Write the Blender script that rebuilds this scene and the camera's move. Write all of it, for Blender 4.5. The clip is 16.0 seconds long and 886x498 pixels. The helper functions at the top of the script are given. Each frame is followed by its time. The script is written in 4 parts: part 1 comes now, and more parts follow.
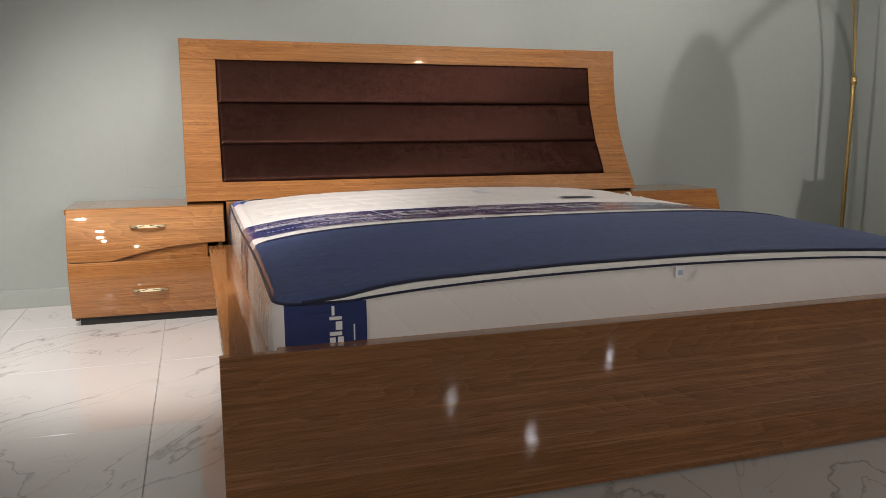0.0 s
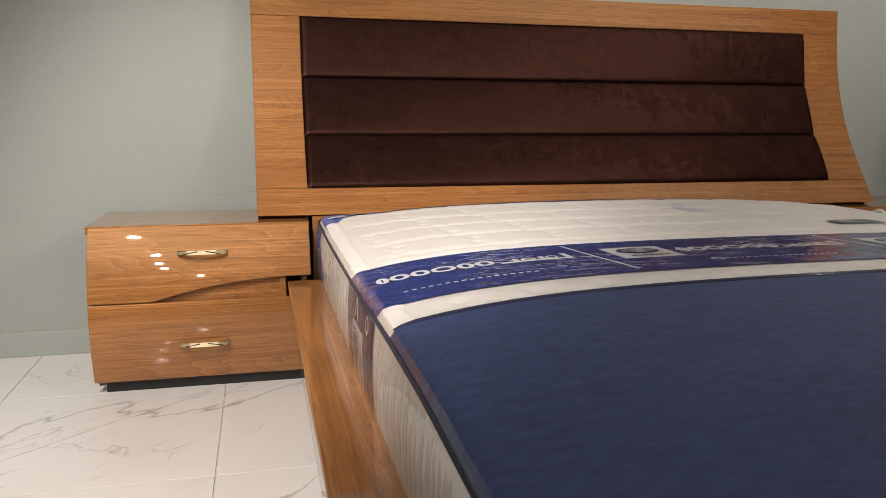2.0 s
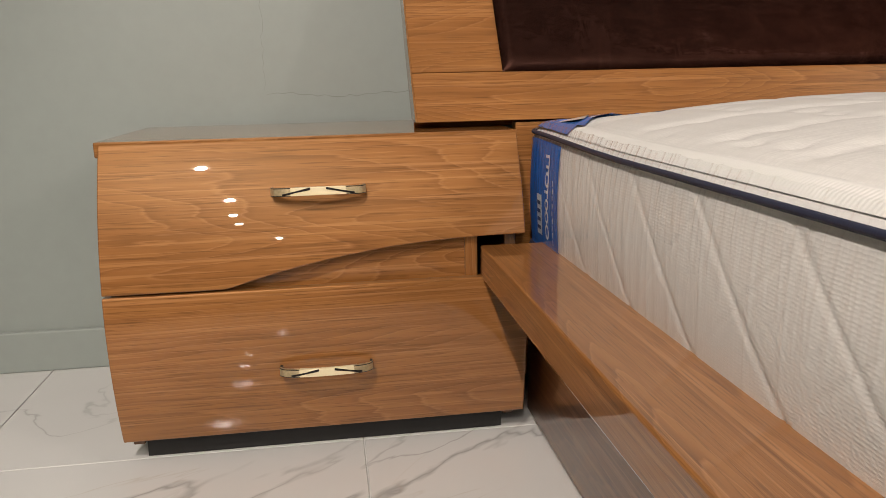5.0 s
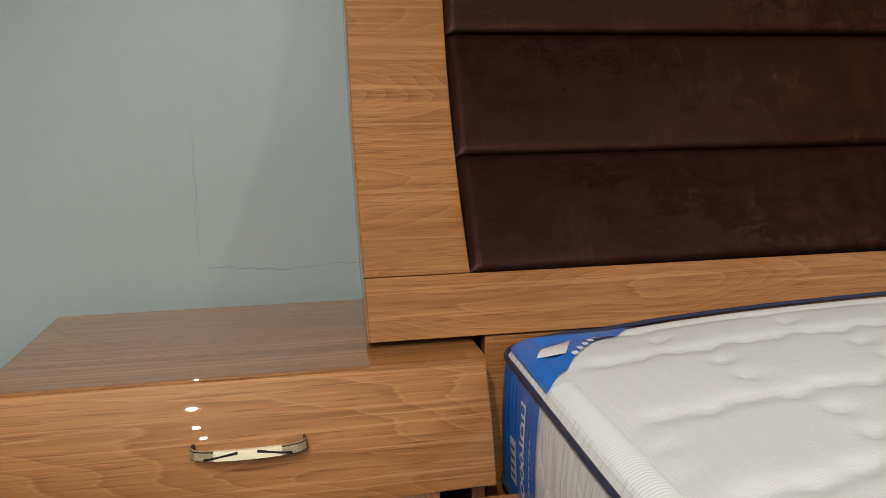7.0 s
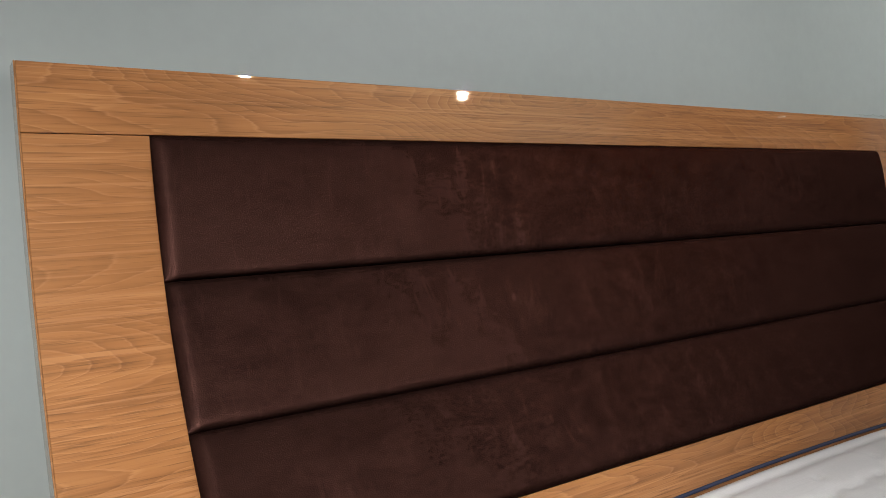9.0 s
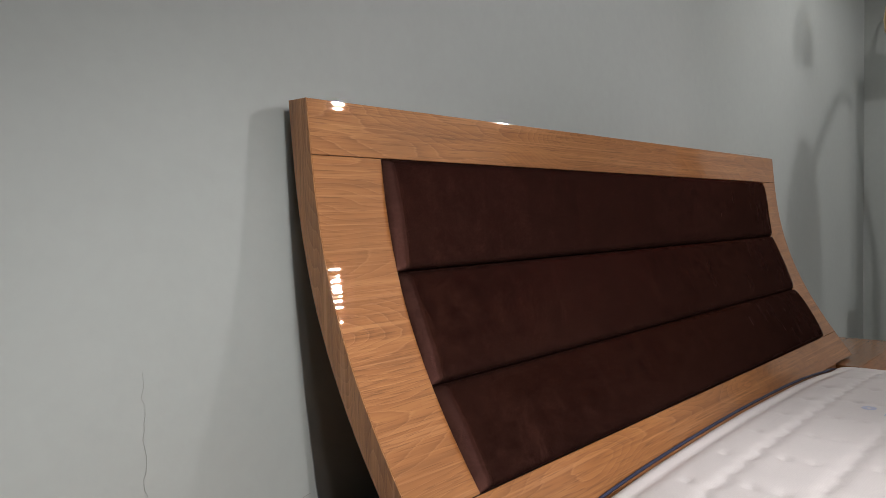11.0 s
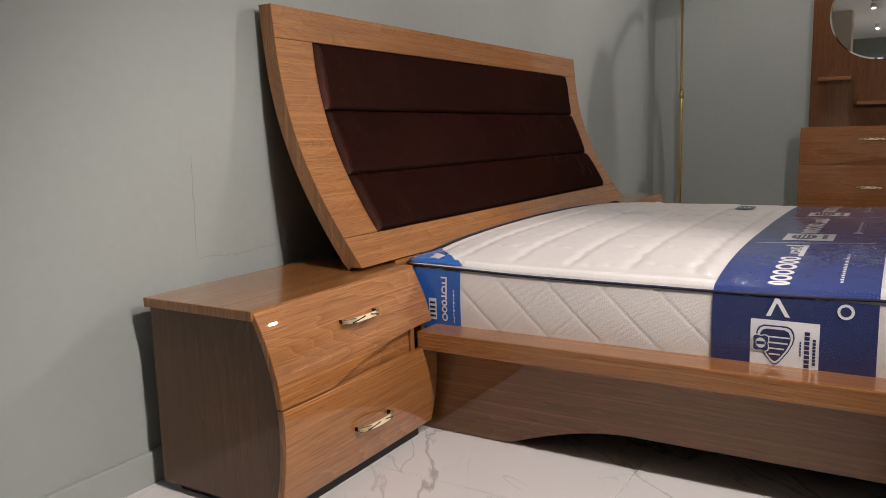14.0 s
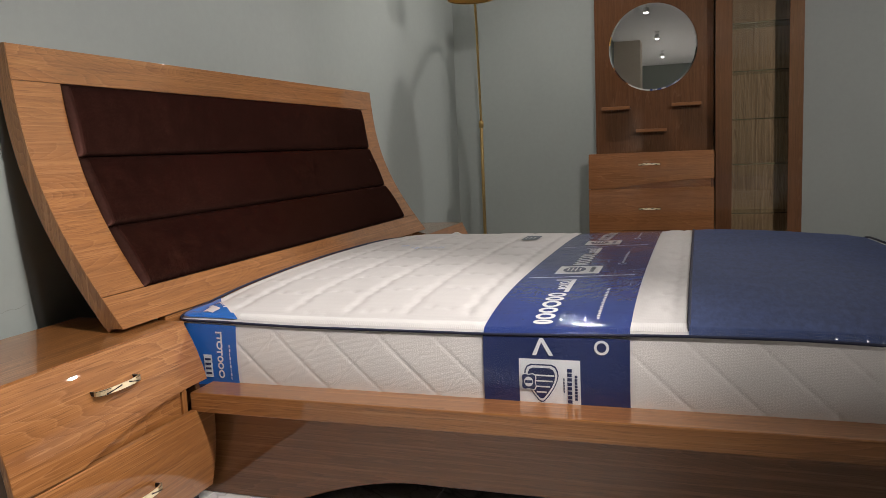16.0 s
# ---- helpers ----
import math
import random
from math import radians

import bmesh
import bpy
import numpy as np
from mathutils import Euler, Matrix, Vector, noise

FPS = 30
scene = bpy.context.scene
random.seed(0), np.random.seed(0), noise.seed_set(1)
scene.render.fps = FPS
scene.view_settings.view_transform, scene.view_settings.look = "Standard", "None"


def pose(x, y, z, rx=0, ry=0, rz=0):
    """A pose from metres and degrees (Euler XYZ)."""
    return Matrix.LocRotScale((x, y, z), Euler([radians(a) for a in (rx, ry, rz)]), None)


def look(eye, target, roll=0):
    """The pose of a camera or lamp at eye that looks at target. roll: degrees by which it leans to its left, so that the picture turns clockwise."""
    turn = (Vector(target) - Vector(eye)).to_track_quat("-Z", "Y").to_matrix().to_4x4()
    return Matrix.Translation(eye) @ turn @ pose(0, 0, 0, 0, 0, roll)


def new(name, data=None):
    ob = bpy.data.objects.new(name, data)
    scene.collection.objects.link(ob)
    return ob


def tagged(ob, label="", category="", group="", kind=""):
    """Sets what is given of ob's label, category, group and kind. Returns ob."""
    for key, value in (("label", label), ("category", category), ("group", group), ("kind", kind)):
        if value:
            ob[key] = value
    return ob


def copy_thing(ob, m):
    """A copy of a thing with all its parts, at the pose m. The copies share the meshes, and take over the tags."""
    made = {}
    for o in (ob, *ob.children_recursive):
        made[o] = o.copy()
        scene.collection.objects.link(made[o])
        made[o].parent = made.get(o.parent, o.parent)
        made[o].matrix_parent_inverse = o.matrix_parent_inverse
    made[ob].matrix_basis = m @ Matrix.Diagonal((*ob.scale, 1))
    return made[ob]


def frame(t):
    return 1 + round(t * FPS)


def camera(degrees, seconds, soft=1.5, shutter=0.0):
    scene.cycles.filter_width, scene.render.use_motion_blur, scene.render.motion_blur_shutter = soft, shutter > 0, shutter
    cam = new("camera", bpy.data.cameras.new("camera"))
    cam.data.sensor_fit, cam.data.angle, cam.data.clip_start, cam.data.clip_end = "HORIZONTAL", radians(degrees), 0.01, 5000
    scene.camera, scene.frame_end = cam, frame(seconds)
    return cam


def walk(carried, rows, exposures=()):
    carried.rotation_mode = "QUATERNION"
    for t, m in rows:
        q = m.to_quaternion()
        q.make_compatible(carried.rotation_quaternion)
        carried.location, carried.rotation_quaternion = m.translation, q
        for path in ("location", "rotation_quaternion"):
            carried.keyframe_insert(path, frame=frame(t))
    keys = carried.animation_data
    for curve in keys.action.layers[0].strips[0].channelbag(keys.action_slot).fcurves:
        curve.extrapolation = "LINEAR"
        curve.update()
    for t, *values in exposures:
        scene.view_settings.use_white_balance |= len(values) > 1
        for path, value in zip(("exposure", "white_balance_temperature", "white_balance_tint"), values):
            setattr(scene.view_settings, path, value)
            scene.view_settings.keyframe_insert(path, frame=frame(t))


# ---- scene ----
cam = camera(60.2, 16.0, 0.5)
PATH = [
    (0, (-0.144, -3.92, 0.847), (0.463, -2.042, 0.523), -0.1),
    (0.5, (-0.144, -3.645, 0.832), (0.434, -1.758, 0.511), -0.0),
    (1, (-0.152, -3.349, 0.839), (0.391, -1.449, 0.533), -0.1),
    (1.5, (-0.147, -3.058, 0.841), (0.347, -1.147, 0.519), 0.2),
    (2, (-0.177, -2.784, 0.81), (0.284, -0.868, 0.473), 0.3),
    (2.5, (-0.219, -2.542, 0.783), (0.207, -0.624, 0.407), -0.2),
    (3, (-0.263, -2.304, 0.728), (0.113, -0.385, 0.307), -0.6),
    (3.5, (-0.273, -2.089, 0.66), (0.09, -0.175, 0.206), -1.0),
    (4, (-0.311, -1.878, 0.601), (0.042, 0.035, 0.137), -1.2),
    (4.2, (-0.317, -1.808, 0.574), (0.02, 0.111, 0.122), -1.4),
    (6.3, (-0.341, -1.465, 0.71), (-0.094, 0.472, 0.275), -0.6),
    (6.5, (-0.319, -1.449, 0.759), (-0.062, 0.488, 0.336), -0.8),
    (7, (-0.274, -1.378, 0.837), (0.092, 0.551, 0.458), -0.7),
    (7.5, (-0.218, -1.288, 0.925), (0.198, 0.643, 0.614), -1.8),
    (8, (-0.208, -1.209, 0.929), (0.393, 0.695, 0.815), -2.3),
    (8.5, (-0.214, -1.193, 0.986), (0.677, 0.596, 0.904), -2.5),
    (8.7, (-0.233, -1.195, 1.004), (0.754, 0.542, 0.915), -2.5),
    (10.8, (-0.92, -1.049, 1.062), (0.576, 0.277, 0.986), -1.0),
    (11, (-0.99, -1.063, 1.041), (0.513, 0.253, 0.956), -1.1),
    (11.5, (-1.195, -1.116, 1.013), (0.351, 0.147, 0.89), -1.0),
    (12, (-1.362, -1.212, 0.954), (0.212, 0.009, 0.782), -0.9),
    (12.5, (-1.497, -1.342, 0.913), (0.083, -0.137, 0.687), -0.9),
    (13, (-1.641, -1.477, 0.898), (-0.044, -0.301, 0.64), -0.8),
    (13.5, (-1.754, -1.561, 0.881), (-0.108, -0.459, 0.601), -1.0),
    (14, (-1.841, -1.619, 0.865), (-0.151, -0.591, 0.568), -1.5),
    (14.5, (-1.874, -1.648, 0.854), (-0.139, -0.706, 0.541), -1.9),
    (15, (-1.865, -1.681, 0.849), (-0.081, -0.837, 0.527), -2.2),
    (15.5, (-1.838, -1.713, 0.868), (0.0, -0.989, 0.557), -2.3),
    (16, (-1.723, -1.733, 0.923), (0.156, -1.098, 0.665), -2.5),
]
# the clip's own exposure and white balance: seconds, stops, kelvin, tint
EXPOSURES = [(0, 0.1, 6500, 10), (1.5, 0.05, 6600, 9), (2.5, -0.13, 7000, 10), (4.2, -0.37, 7050, 11), (6.3, -0.24, 6300, 3), (7.2, -0.42, 6050, 4), (8.0, -0.1, 5950, 6), (8.7, 0.1, 5900, 6), (10.8, -0.1, 6100, 12), (12.8, -0.2, 6450, 14), (14.5, -0.26, 6600, 13), (16, -0.14, 6350, 10)]
walk(cam, [(t, look(eye, target, roll)) for t, eye, target, roll in PATH], EXPOSURES)

# ---- light ----
world = bpy.data.worlds.new("world")
scene.world = world
world.use_nodes = True
world.node_tree.nodes["Background"].inputs[0].default_value = (0.8, 0.85, 0.9, 1)
world.node_tree.nodes["Background"].inputs[1].default_value = 0.008

# ceiling spots and added fill lamps: x, y, watts, aim (x, y, z), cone in degrees
SPOT_Z = 2.9
SPOTS = [(2.75, -0.9, 72, (2.75, -0.8, 0), 130), (-0.93, -1.15, 21, (-0.85, -0.95, 0), 125), (-3.55, -0.95, 12, (-3.5, -0.7, 0), 105),
         (-6.9, -0.95, 300, (-7.4, -1.9, 0), 100), (-10.4, -0.9, 480, (-10.4, -1.9, 0), 115),
         (-1.05, -2.75, 365, (-0.2, -0.45, 0.28), 45), (3.5, -3.95, 285, (-0.7, 0.0, 1.05), 44), (1.6, -3.9, 230, (1.4, 0.0, 2.1), 48),
         (-1.05, -4.2, 310, (-0.28, -0.52, 0.18), 32), (-1.15, -5.3, 60, (-0.3, -0.45, 0.3), 30), (-1.2, -6.2, 40, (-0.3, -0.45, 0.3), 30),
         # next two: invented fills for the east wall and the bed's right side
         (-6.5, -4.0, 860, (3.86, -1.9, 1.4), 28), (3.0, -7.0, 460, (3.1, -0.8, 0.9), 38),
         # last entry: invented fill for the footboard and bed front
         (3.0, -10.3, 110, (1.6, -2.4, 0.2), 60), (3.5, -8.8, 90, (2.2, -2.4, 0.2), 60), (6.0, -11.3, 50, (5.0, -8.0, 0), 100), (-1.0, -8.6, 190, (1.0, -1.6, 0.35), 34)]
WARM = (1.0, 0.925, 0.89)


# ---- materials ----
def shader(name, rough=0.5, metal=0.0, coat=0.0, coat_rough=0.05, sheen=0.0):
    mat = bpy.data.materials.new(name)
    mat.use_nodes = True
    tree = mat.node_tree
    b = tree.nodes["Principled BSDF"]
    b.inputs["Roughness"].default_value = rough
    b.inputs["Metallic"].default_value = metal
    b.inputs["Coat Weight"].default_value = coat
    b.inputs["Coat Roughness"].default_value = coat_rough
    b.inputs["Sheen Weight"].default_value = sheen
    return mat, tree, b


def node(tree, kind, **values):
    n = tree.nodes.new(kind)
    for key, value in values.items():
        n.inputs[key.replace("_", " ")].default_value = value
    return n


def coords(tree, scale=(1, 1, 1), shift=0.0, turn=0.0):
    """Object coordinates, scaled, moved by the object's own random number."""
    c = tree.nodes.new("ShaderNodeTexCoord")
    m = tree.nodes.new("ShaderNodeMapping")
    m.inputs["Scale"].default_value = scale
    m.inputs["Rotation"].default_value = (0, 0, radians(turn))
    tree.links.new(c.outputs["Object"], m.inputs["Vector"])
    if shift:
        info = tree.nodes.new("ShaderNodeObjectInfo")
        mul = tree.nodes.new("ShaderNodeMath")
        mul.operation = "MULTIPLY"
        mul.inputs[1].default_value = shift
        tree.links.new(info.outputs["Random"], mul.inputs[0])
        tree.links.new(mul.outputs[0], m.inputs["Location"])
    return m.outputs["Vector"]


def ramp(tree, fac, stops):
    r = tree.nodes.new("ShaderNodeValToRGB")
    e = r.color_ramp.elements
    while len(e) < len(stops):
        e.new(0.5)
    for el, (p, c) in zip(e, stops):
        el.position, el.color = p, (*c, 1)
    tree.links.new(fac, r.inputs["Fac"])
    return r.outputs["Color"]


def mix(tree, fac, a, b, blend="MIX"):
    m = tree.nodes.new("ShaderNodeMix")
    m.data_type, m.blend_type = "RGBA", blend
    for key, v in ((0, fac), (6, a), (7, b)):
        if isinstance(v, (int, float)):
            m.inputs[key].default_value = v
        elif isinstance(v, tuple):
            m.inputs[key].default_value = (*v, 1)
        else:
            tree.links.new(v, m.inputs[key])
    return m.outputs[2]


def bump(tree, b, height, strength, distance, socket="Normal"):
    n = node(tree, "ShaderNodeBump", Strength=strength, Distance=distance)
    tree.links.new(height, n.inputs["Height"])
    tree.links.new(n.outputs["Normal"], b.inputs[socket])


def noise_of(tree, vec, scale, detail=4.0, rough=0.55, distortion=0.0):
    n = node(tree, "ShaderNodeTexNoise", Scale=scale, Detail=detail, Roughness=rough, Distortion=distortion)
    tree.links.new(vec, n.inputs["Vector"])
    return n.outputs["Fac"]


def math_node(tree, op, a, b=None):
    m = tree.nodes.new("ShaderNodeMath")
    m.operation = op
    for k, v in enumerate((a, b)):
        if v is None:
            continue
        if isinstance(v, (int, float)):
            m.inputs[k].default_value = v
        else:
            tree.links.new(v, m.inputs[k])
    return m.outputs[0]


def wood(name, axis, dark, mid, light, coat=1.0, figure=1.0, lines=0.5, ripple=0.0, flow=0.42):
    """Lacquered veneer, its grain along the axis 0, 1 or 2: growth rings, streaks, pores and pale hairlines."""
    mat, tree, b = shader(name, 0.42, coat=coat, coat_rough=0.012)
    b.inputs["Specular IOR Level"].default_value = 0.35
    b.inputs["Specular Tint"].default_value = (1.0, 0.7, 0.42, 1)
    b.inputs["Coat IOR"].default_value = 1.6

    def grain(across, along, shift, detail=3.0, rough=0.55, distortion=0.0):
        sc = [across] * 3
        sc[axis] = along
        return noise_of(tree, coords(tree, tuple(sc), shift), 1.0, detail, rough, distortion)

    pale = tuple(min(1, c * 1.35 + 0.03) for c in light)
    late = tuple(c * 0.62 for c in dark)
    field = grain(5.0, flow, 3.0, 1.5, 0.45, 0.2)
    rough_edge = grain(55.0, 6.0, 5.0, 3.0, 0.6)
    rings = math_node(tree, "ADD", math_node(tree, "MULTIPLY", field, 58.0 * figure), math_node(tree, "MULTIPLY", rough_edge, 0.9))
    turn = math_node(tree, "FRACT", rings)
    ring_col = ramp(tree, turn, [(0.0, dark), (0.22, mid), (0.7, light), (0.84, light), (0.93, pale), (1.0, dark)])
    streaks = grain(75.0, 2.2, 7.0, 4.0, 0.62, 0.3)
    streak_col = ramp(tree, streaks, [(0.3, dark), (0.47, mid), (0.66, light)])
    col = mix(tree, 0.66, ring_col, streak_col)
    hair = ramp(tree, grain(115.0, 1.0, 9.0, 2.0, 0.5, 0.6), [(0.585, (0, 0, 0)), (0.64, (lines, lines, lines))])
    col = mix(tree, hair, col, pale)
    pores = grain(420.0, 11.0, 11.0, 3.0, 0.6)
    col = mix(tree, ramp(tree, pores, [(0.55, (0, 0, 0)), (0.66, (0.6, 0.6, 0.6))]), col, late)
    flecks = grain(260.0, 9.0, 13.0, 2.0, 0.5, 0.4)
    col = mix(tree, ramp(tree, flecks, [(0.62, (0, 0, 0)), (0.7, (lines * 0.7,) * 3)]), col, pale)
    blot = noise_of(tree, coords(tree, (1, 1, 1), 2.0), 3.1, 3)
    col = mix(tree, ramp(tree, blot, [(0.38, (0, 0, 0)), (0.68, (0.45, 0.45, 0.45))]), col, tuple(c * 0.74 for c in mid))
    tree.links.new(col, b.inputs["Base Color"])
    bump(tree, b, pores, 0.08, 0.0006)
    orange = noise_of(tree, coords(tree), 38, 2)
    if ripple:
        orange = math_node(tree, "ADD", orange, math_node(tree, "MULTIPLY", grain(230.0, 2.5, 15.0, 1.0), ripple))
    bump(tree, b, orange, 0.03, 0.001, "Coat Normal")
    return mat


W_DARK, W_MID, W_LIGHT = (0.15, 0.055, 0.015), (0.255, 0.101, 0.028), (0.318, 0.135, 0.04)
wood_x = wood("veneer_crosswise", 0, W_DARK, W_MID, W_LIGHT, flow=0.7)
wood_head = wood("veneer_headboard", 0, W_DARK, W_MID, W_LIGHT, lines=0.4, ripple=4.0, flow=1.1)
# same oak as the bed, with the footboard's shade mixed into its tones
wood_foot_shaded = wood("veneer_footboard_shaded", 0, (0.115, 0.043, 0.012), (0.195, 0.079, 0.023), (0.245, 0.106, 0.033), flow=0.7)
wood_y = wood("veneer_lengthwise", 1, W_DARK, W_MID, W_LIGHT)
wood_z = wood("veneer_edge", 2, W_DARK, W_MID, W_LIGHT)
edge_wood = wood("veneer_edge_strip", 2, (0.12, 0.047, 0.014), (0.24, 0.1, 0.03), (0.33, 0.15, 0.05), figure=2.2)
# board below the rail: the rail's shade is put into these lower tones
wood_low_shaded = wood("veneer_lengthwise_shaded", 1, (0.125, 0.047, 0.016), (0.195, 0.077, 0.026), (0.235, 0.097, 0.034), figure=0.8, lines=0.45)
# nightstand boards: the oak darkened to carry the shade on their sides
wood_side_shaded = wood("veneer_upright_shaded", 2, (0.07, 0.028, 0.011), (0.09, 0.038, 0.015), (0.105, 0.045, 0.018), 0.6, lines=0.1)
B_DARK, B_MID, B_LIGHT = (0.15, 0.055, 0.018), (0.23, 0.09, 0.031), (0.28, 0.115, 0.041)
brown_x = wood("brown_veneer_crosswise", 0, B_DARK, B_MID, B_LIGHT, lines=0.2)
brown_y = wood("brown_veneer_lengthwise", 1, B_DARK, B_MID, B_LIGHT, lines=0.2)
brown_z = wood("brown_veneer_upright", 2, (0.068, 0.023, 0.008), (0.098, 0.036, 0.013), (0.12, 0.046, 0.018), 0.8, lines=0.12)
rustic = wood("rustic_pine_print", 2, (0.09, 0.046, 0.024), (0.3, 0.19, 0.105), (0.42, 0.275, 0.165), 0.3, 0.8)


# veneer on the faces that cut across the grain
EDGE_OF = {wood_x: (wood_z, 0), wood_head: (wood_z, 0), wood_foot_shaded: (wood_z, 0), wood_y: (wood_x, 1), brown_x: (brown_z, 0), brown_y: (brown_x, 1)}


def plain(name, colour, rough, metal=0.0, coat=0.0, vary=0.12, scale=9.0, relief=0.05, sheen=0.0):
    """One colour with mild variation at two scales and a little relief."""
    mat, tree, b = shader(name, rough, metal, coat, 0.08, sheen)
    vec = coords(tree, (1, 1, 1), 4.0)
    big, small = noise_of(tree, vec, scale, 4), noise_of(tree, vec, scale * 14, 3)
    col = mix(tree, big, tuple(c * (1 - vary) for c in colour), tuple(min(1, c * (1 + vary)) for c in colour))
    col = mix(tree, 0.25, col, mix(tree, small, tuple(c * 0.8 for c in colour), tuple(min(1, c * 1.15) for c in colour)))
    tree.links.new(col, b.inputs["Base Color"])
    if relief:
        bump(tree, b, small, relief, 0.002)
    return mat


wall_paint = plain("sage_wall_paint", (0.28, 0.305, 0.28), 0.5, vary=0.07, scale=2.6, relief=0.12)
ceiling_paint = plain("white_ceiling_paint", (0.78, 0.78, 0.76), 0.8, vary=0.03, scale=1.5, relief=0.03)
beige_paint = plain("beige_paint", (0.68, 0.6, 0.5), 0.7, vary=0.05, scale=2)
crack_fill = plain("crack_shadow_line", (0.225, 0.235, 0.215), 0.9)
black_base = plain("black_plinth", (0.012, 0.011, 0.01), 0.6)
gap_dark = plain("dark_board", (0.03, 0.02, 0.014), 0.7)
brass = plain("aged_brass", (0.52, 0.36, 0.14), 0.28, 1.0, vary=0.18, scale=30)
shade_gold = plain("gold_shade_lacquer", (0.55, 0.36, 0.11), 0.32, 0.9, vary=0.1, scale=12)
shade_inner = plain("gold_shade_lining", (0.85, 0.62, 0.22), 0.5, 0.3)
pearl = plain("pearl_cream", (0.8, 0.68, 0.44), 0.3, 0.0, 0.7, vary=0.15, scale=60)
black_metal = plain("black_nickel", (0.035, 0.03, 0.028), 0.3, 0.8)
antique = plain("antique_gold_hatching", (0.62, 0.5, 0.3), 0.35, 0.7, vary=0.6, scale=220, relief=0.3)
grout = plain("grey_grout", (0.66, 0.65, 0.63), 0.8)
spot_white = plain("white_lamp_housing", (0.75, 0.75, 0.74), 0.5)
cable_white = plain("white_plastic", (0.8, 0.8, 0.78), 0.35)
tape_white = plain("white_tape", (0.78, 0.76, 0.7), 0.7, relief=0.3, scale=40)
print_white = plain("white_print", (0.8, 0.8, 0.8), 0.4, coat=0.8, vary=0.04)
print_navy = plain("navy_print", (0.02, 0.03, 0.10), 0.4, coat=0.8, vary=0.1)
print_grey = plain("grey_blue_print", (0.4, 0.44, 0.56), 0.6)
rib_white, _t, _b = shader("ribbed_white_tape", 0.8, coat=0.3, coat_rough=0.12)
_b.inputs["Base Color"].default_value = (0.77, 0.745, 0.71, 1)
_w = node(_t, "ShaderNodeTexWave", Scale=62.0, Distortion=0.9)
_w.bands_direction = "Y"
_t.links.new(coords(_t), _w.inputs["Vector"])
bump(_t, _b, _w.outputs["Fac"], 0.25, 0.0015)
tag_grey = plain("slate_label", (0.07, 0.1, 0.15), 0.45, coat=0.6)


def marble():
    """Polished white tile: grey veins on a slant, branching, with a few ochre threads."""
    mat, tree, b = shader("white_marble_tile", 0.045)
    b.inputs["Specular IOR Level"].default_value = 0.55
    geo = tree.nodes.new("ShaderNodeNewGeometry")

    def slant(turn, along, across, shift):
        r = tree.nodes.new("ShaderNodeMapping")
        r.inputs["Rotation"].default_value = (0, 0, radians(-turn))
        r.inputs["Location"].default_value = (shift, shift * 0.37, 0)
        k = tree.nodes.new("ShaderNodeMapping")
        k.inputs["Scale"].default_value = (along, across, 1.0)
        tree.links.new(geo.outputs["Position"], r.inputs["Vector"])
        tree.links.new(r.outputs["Vector"], k.inputs["Vector"])
        return k.outputs["Vector"]

    def line(fac, centre, width):
        away = math_node(tree, "ABSOLUTE", math_node(tree, "SUBTRACT", fac, centre))
        return ramp(tree, away, [(0.0, (0.75, 0.75, 0.75)), (width * 0.7, (1, 1, 1)), (width, (0.35, 0.35, 0.35)), (width * 1.7, (0, 0, 0))])

    plain_vec = slant(0, 1.0, 1.0, 3.1)
    strength = ramp(tree, noise_of(tree, plain_vec, 1.7, 2), [(0.34, (0.15, 0.15, 0.15)), (0.5, (1, 1, 1))])
    field = noise_of(tree, slant(42, 0.75, 1.7, 1.7), 1.0, 6.0, 0.5, 0.35)
    thin = noise_of(tree, slant(36, 0.9, 2.6, 7.3), 1.0, 5, 0.6, 0.9)
    main = mix(tree, 1.0, line(field, 0.5, 0.0034), strength, "MULTIPLY")
    second = mix(tree, 1.0, line(field, 0.565, 0.0018), strength, "MULTIPLY")
    branch = noise_of(tree, slant(50, 1.3, 2.4, 4.4), 1.0, 6.0, 0.55, 0.5)
    third = mix(tree, 1.0, line(branch, 0.5, 0.0026), ramp(tree, noise_of(tree, plain_vec, 2.6, 2), [(0.46, (0, 0, 0)), (0.58, (0.8, 0.8, 0.8))]), "MULTIPLY")
    cloud = noise_of(tree, plain_vec, 2.2, 4)
    base = mix(tree, cloud, (0.575, 0.562, 0.541), (0.64, 0.627, 0.605))
    smoke = ramp(tree, noise_of(tree, slant(44, 1.0, 2.6, 2.2), 1.0, 4, 0.6, 0.4), [(0.52, (0, 0, 0)), (0.78, (0.16, 0.16, 0.16))])
    col = mix(tree, smoke, base, (0.52, 0.51, 0.5))
    col = mix(tree, main, col, (0.27, 0.258, 0.245))
    col = mix(tree, second, col, (0.34, 0.327, 0.31))
    col = mix(tree, third, col, (0.33, 0.315, 0.298))
    ochre = mix(tree, 1.0, line(thin, 0.55, 0.003), ramp(tree, cloud, [(0.5, (0, 0, 0)), (0.62, (0.65, 0.65, 0.65))]), "MULTIPLY")
    col = mix(tree, ochre, col, (0.4, 0.31, 0.21))
    tree.links.new(col, b.inputs["Base Color"])
    return mat


marble_tile = marble()


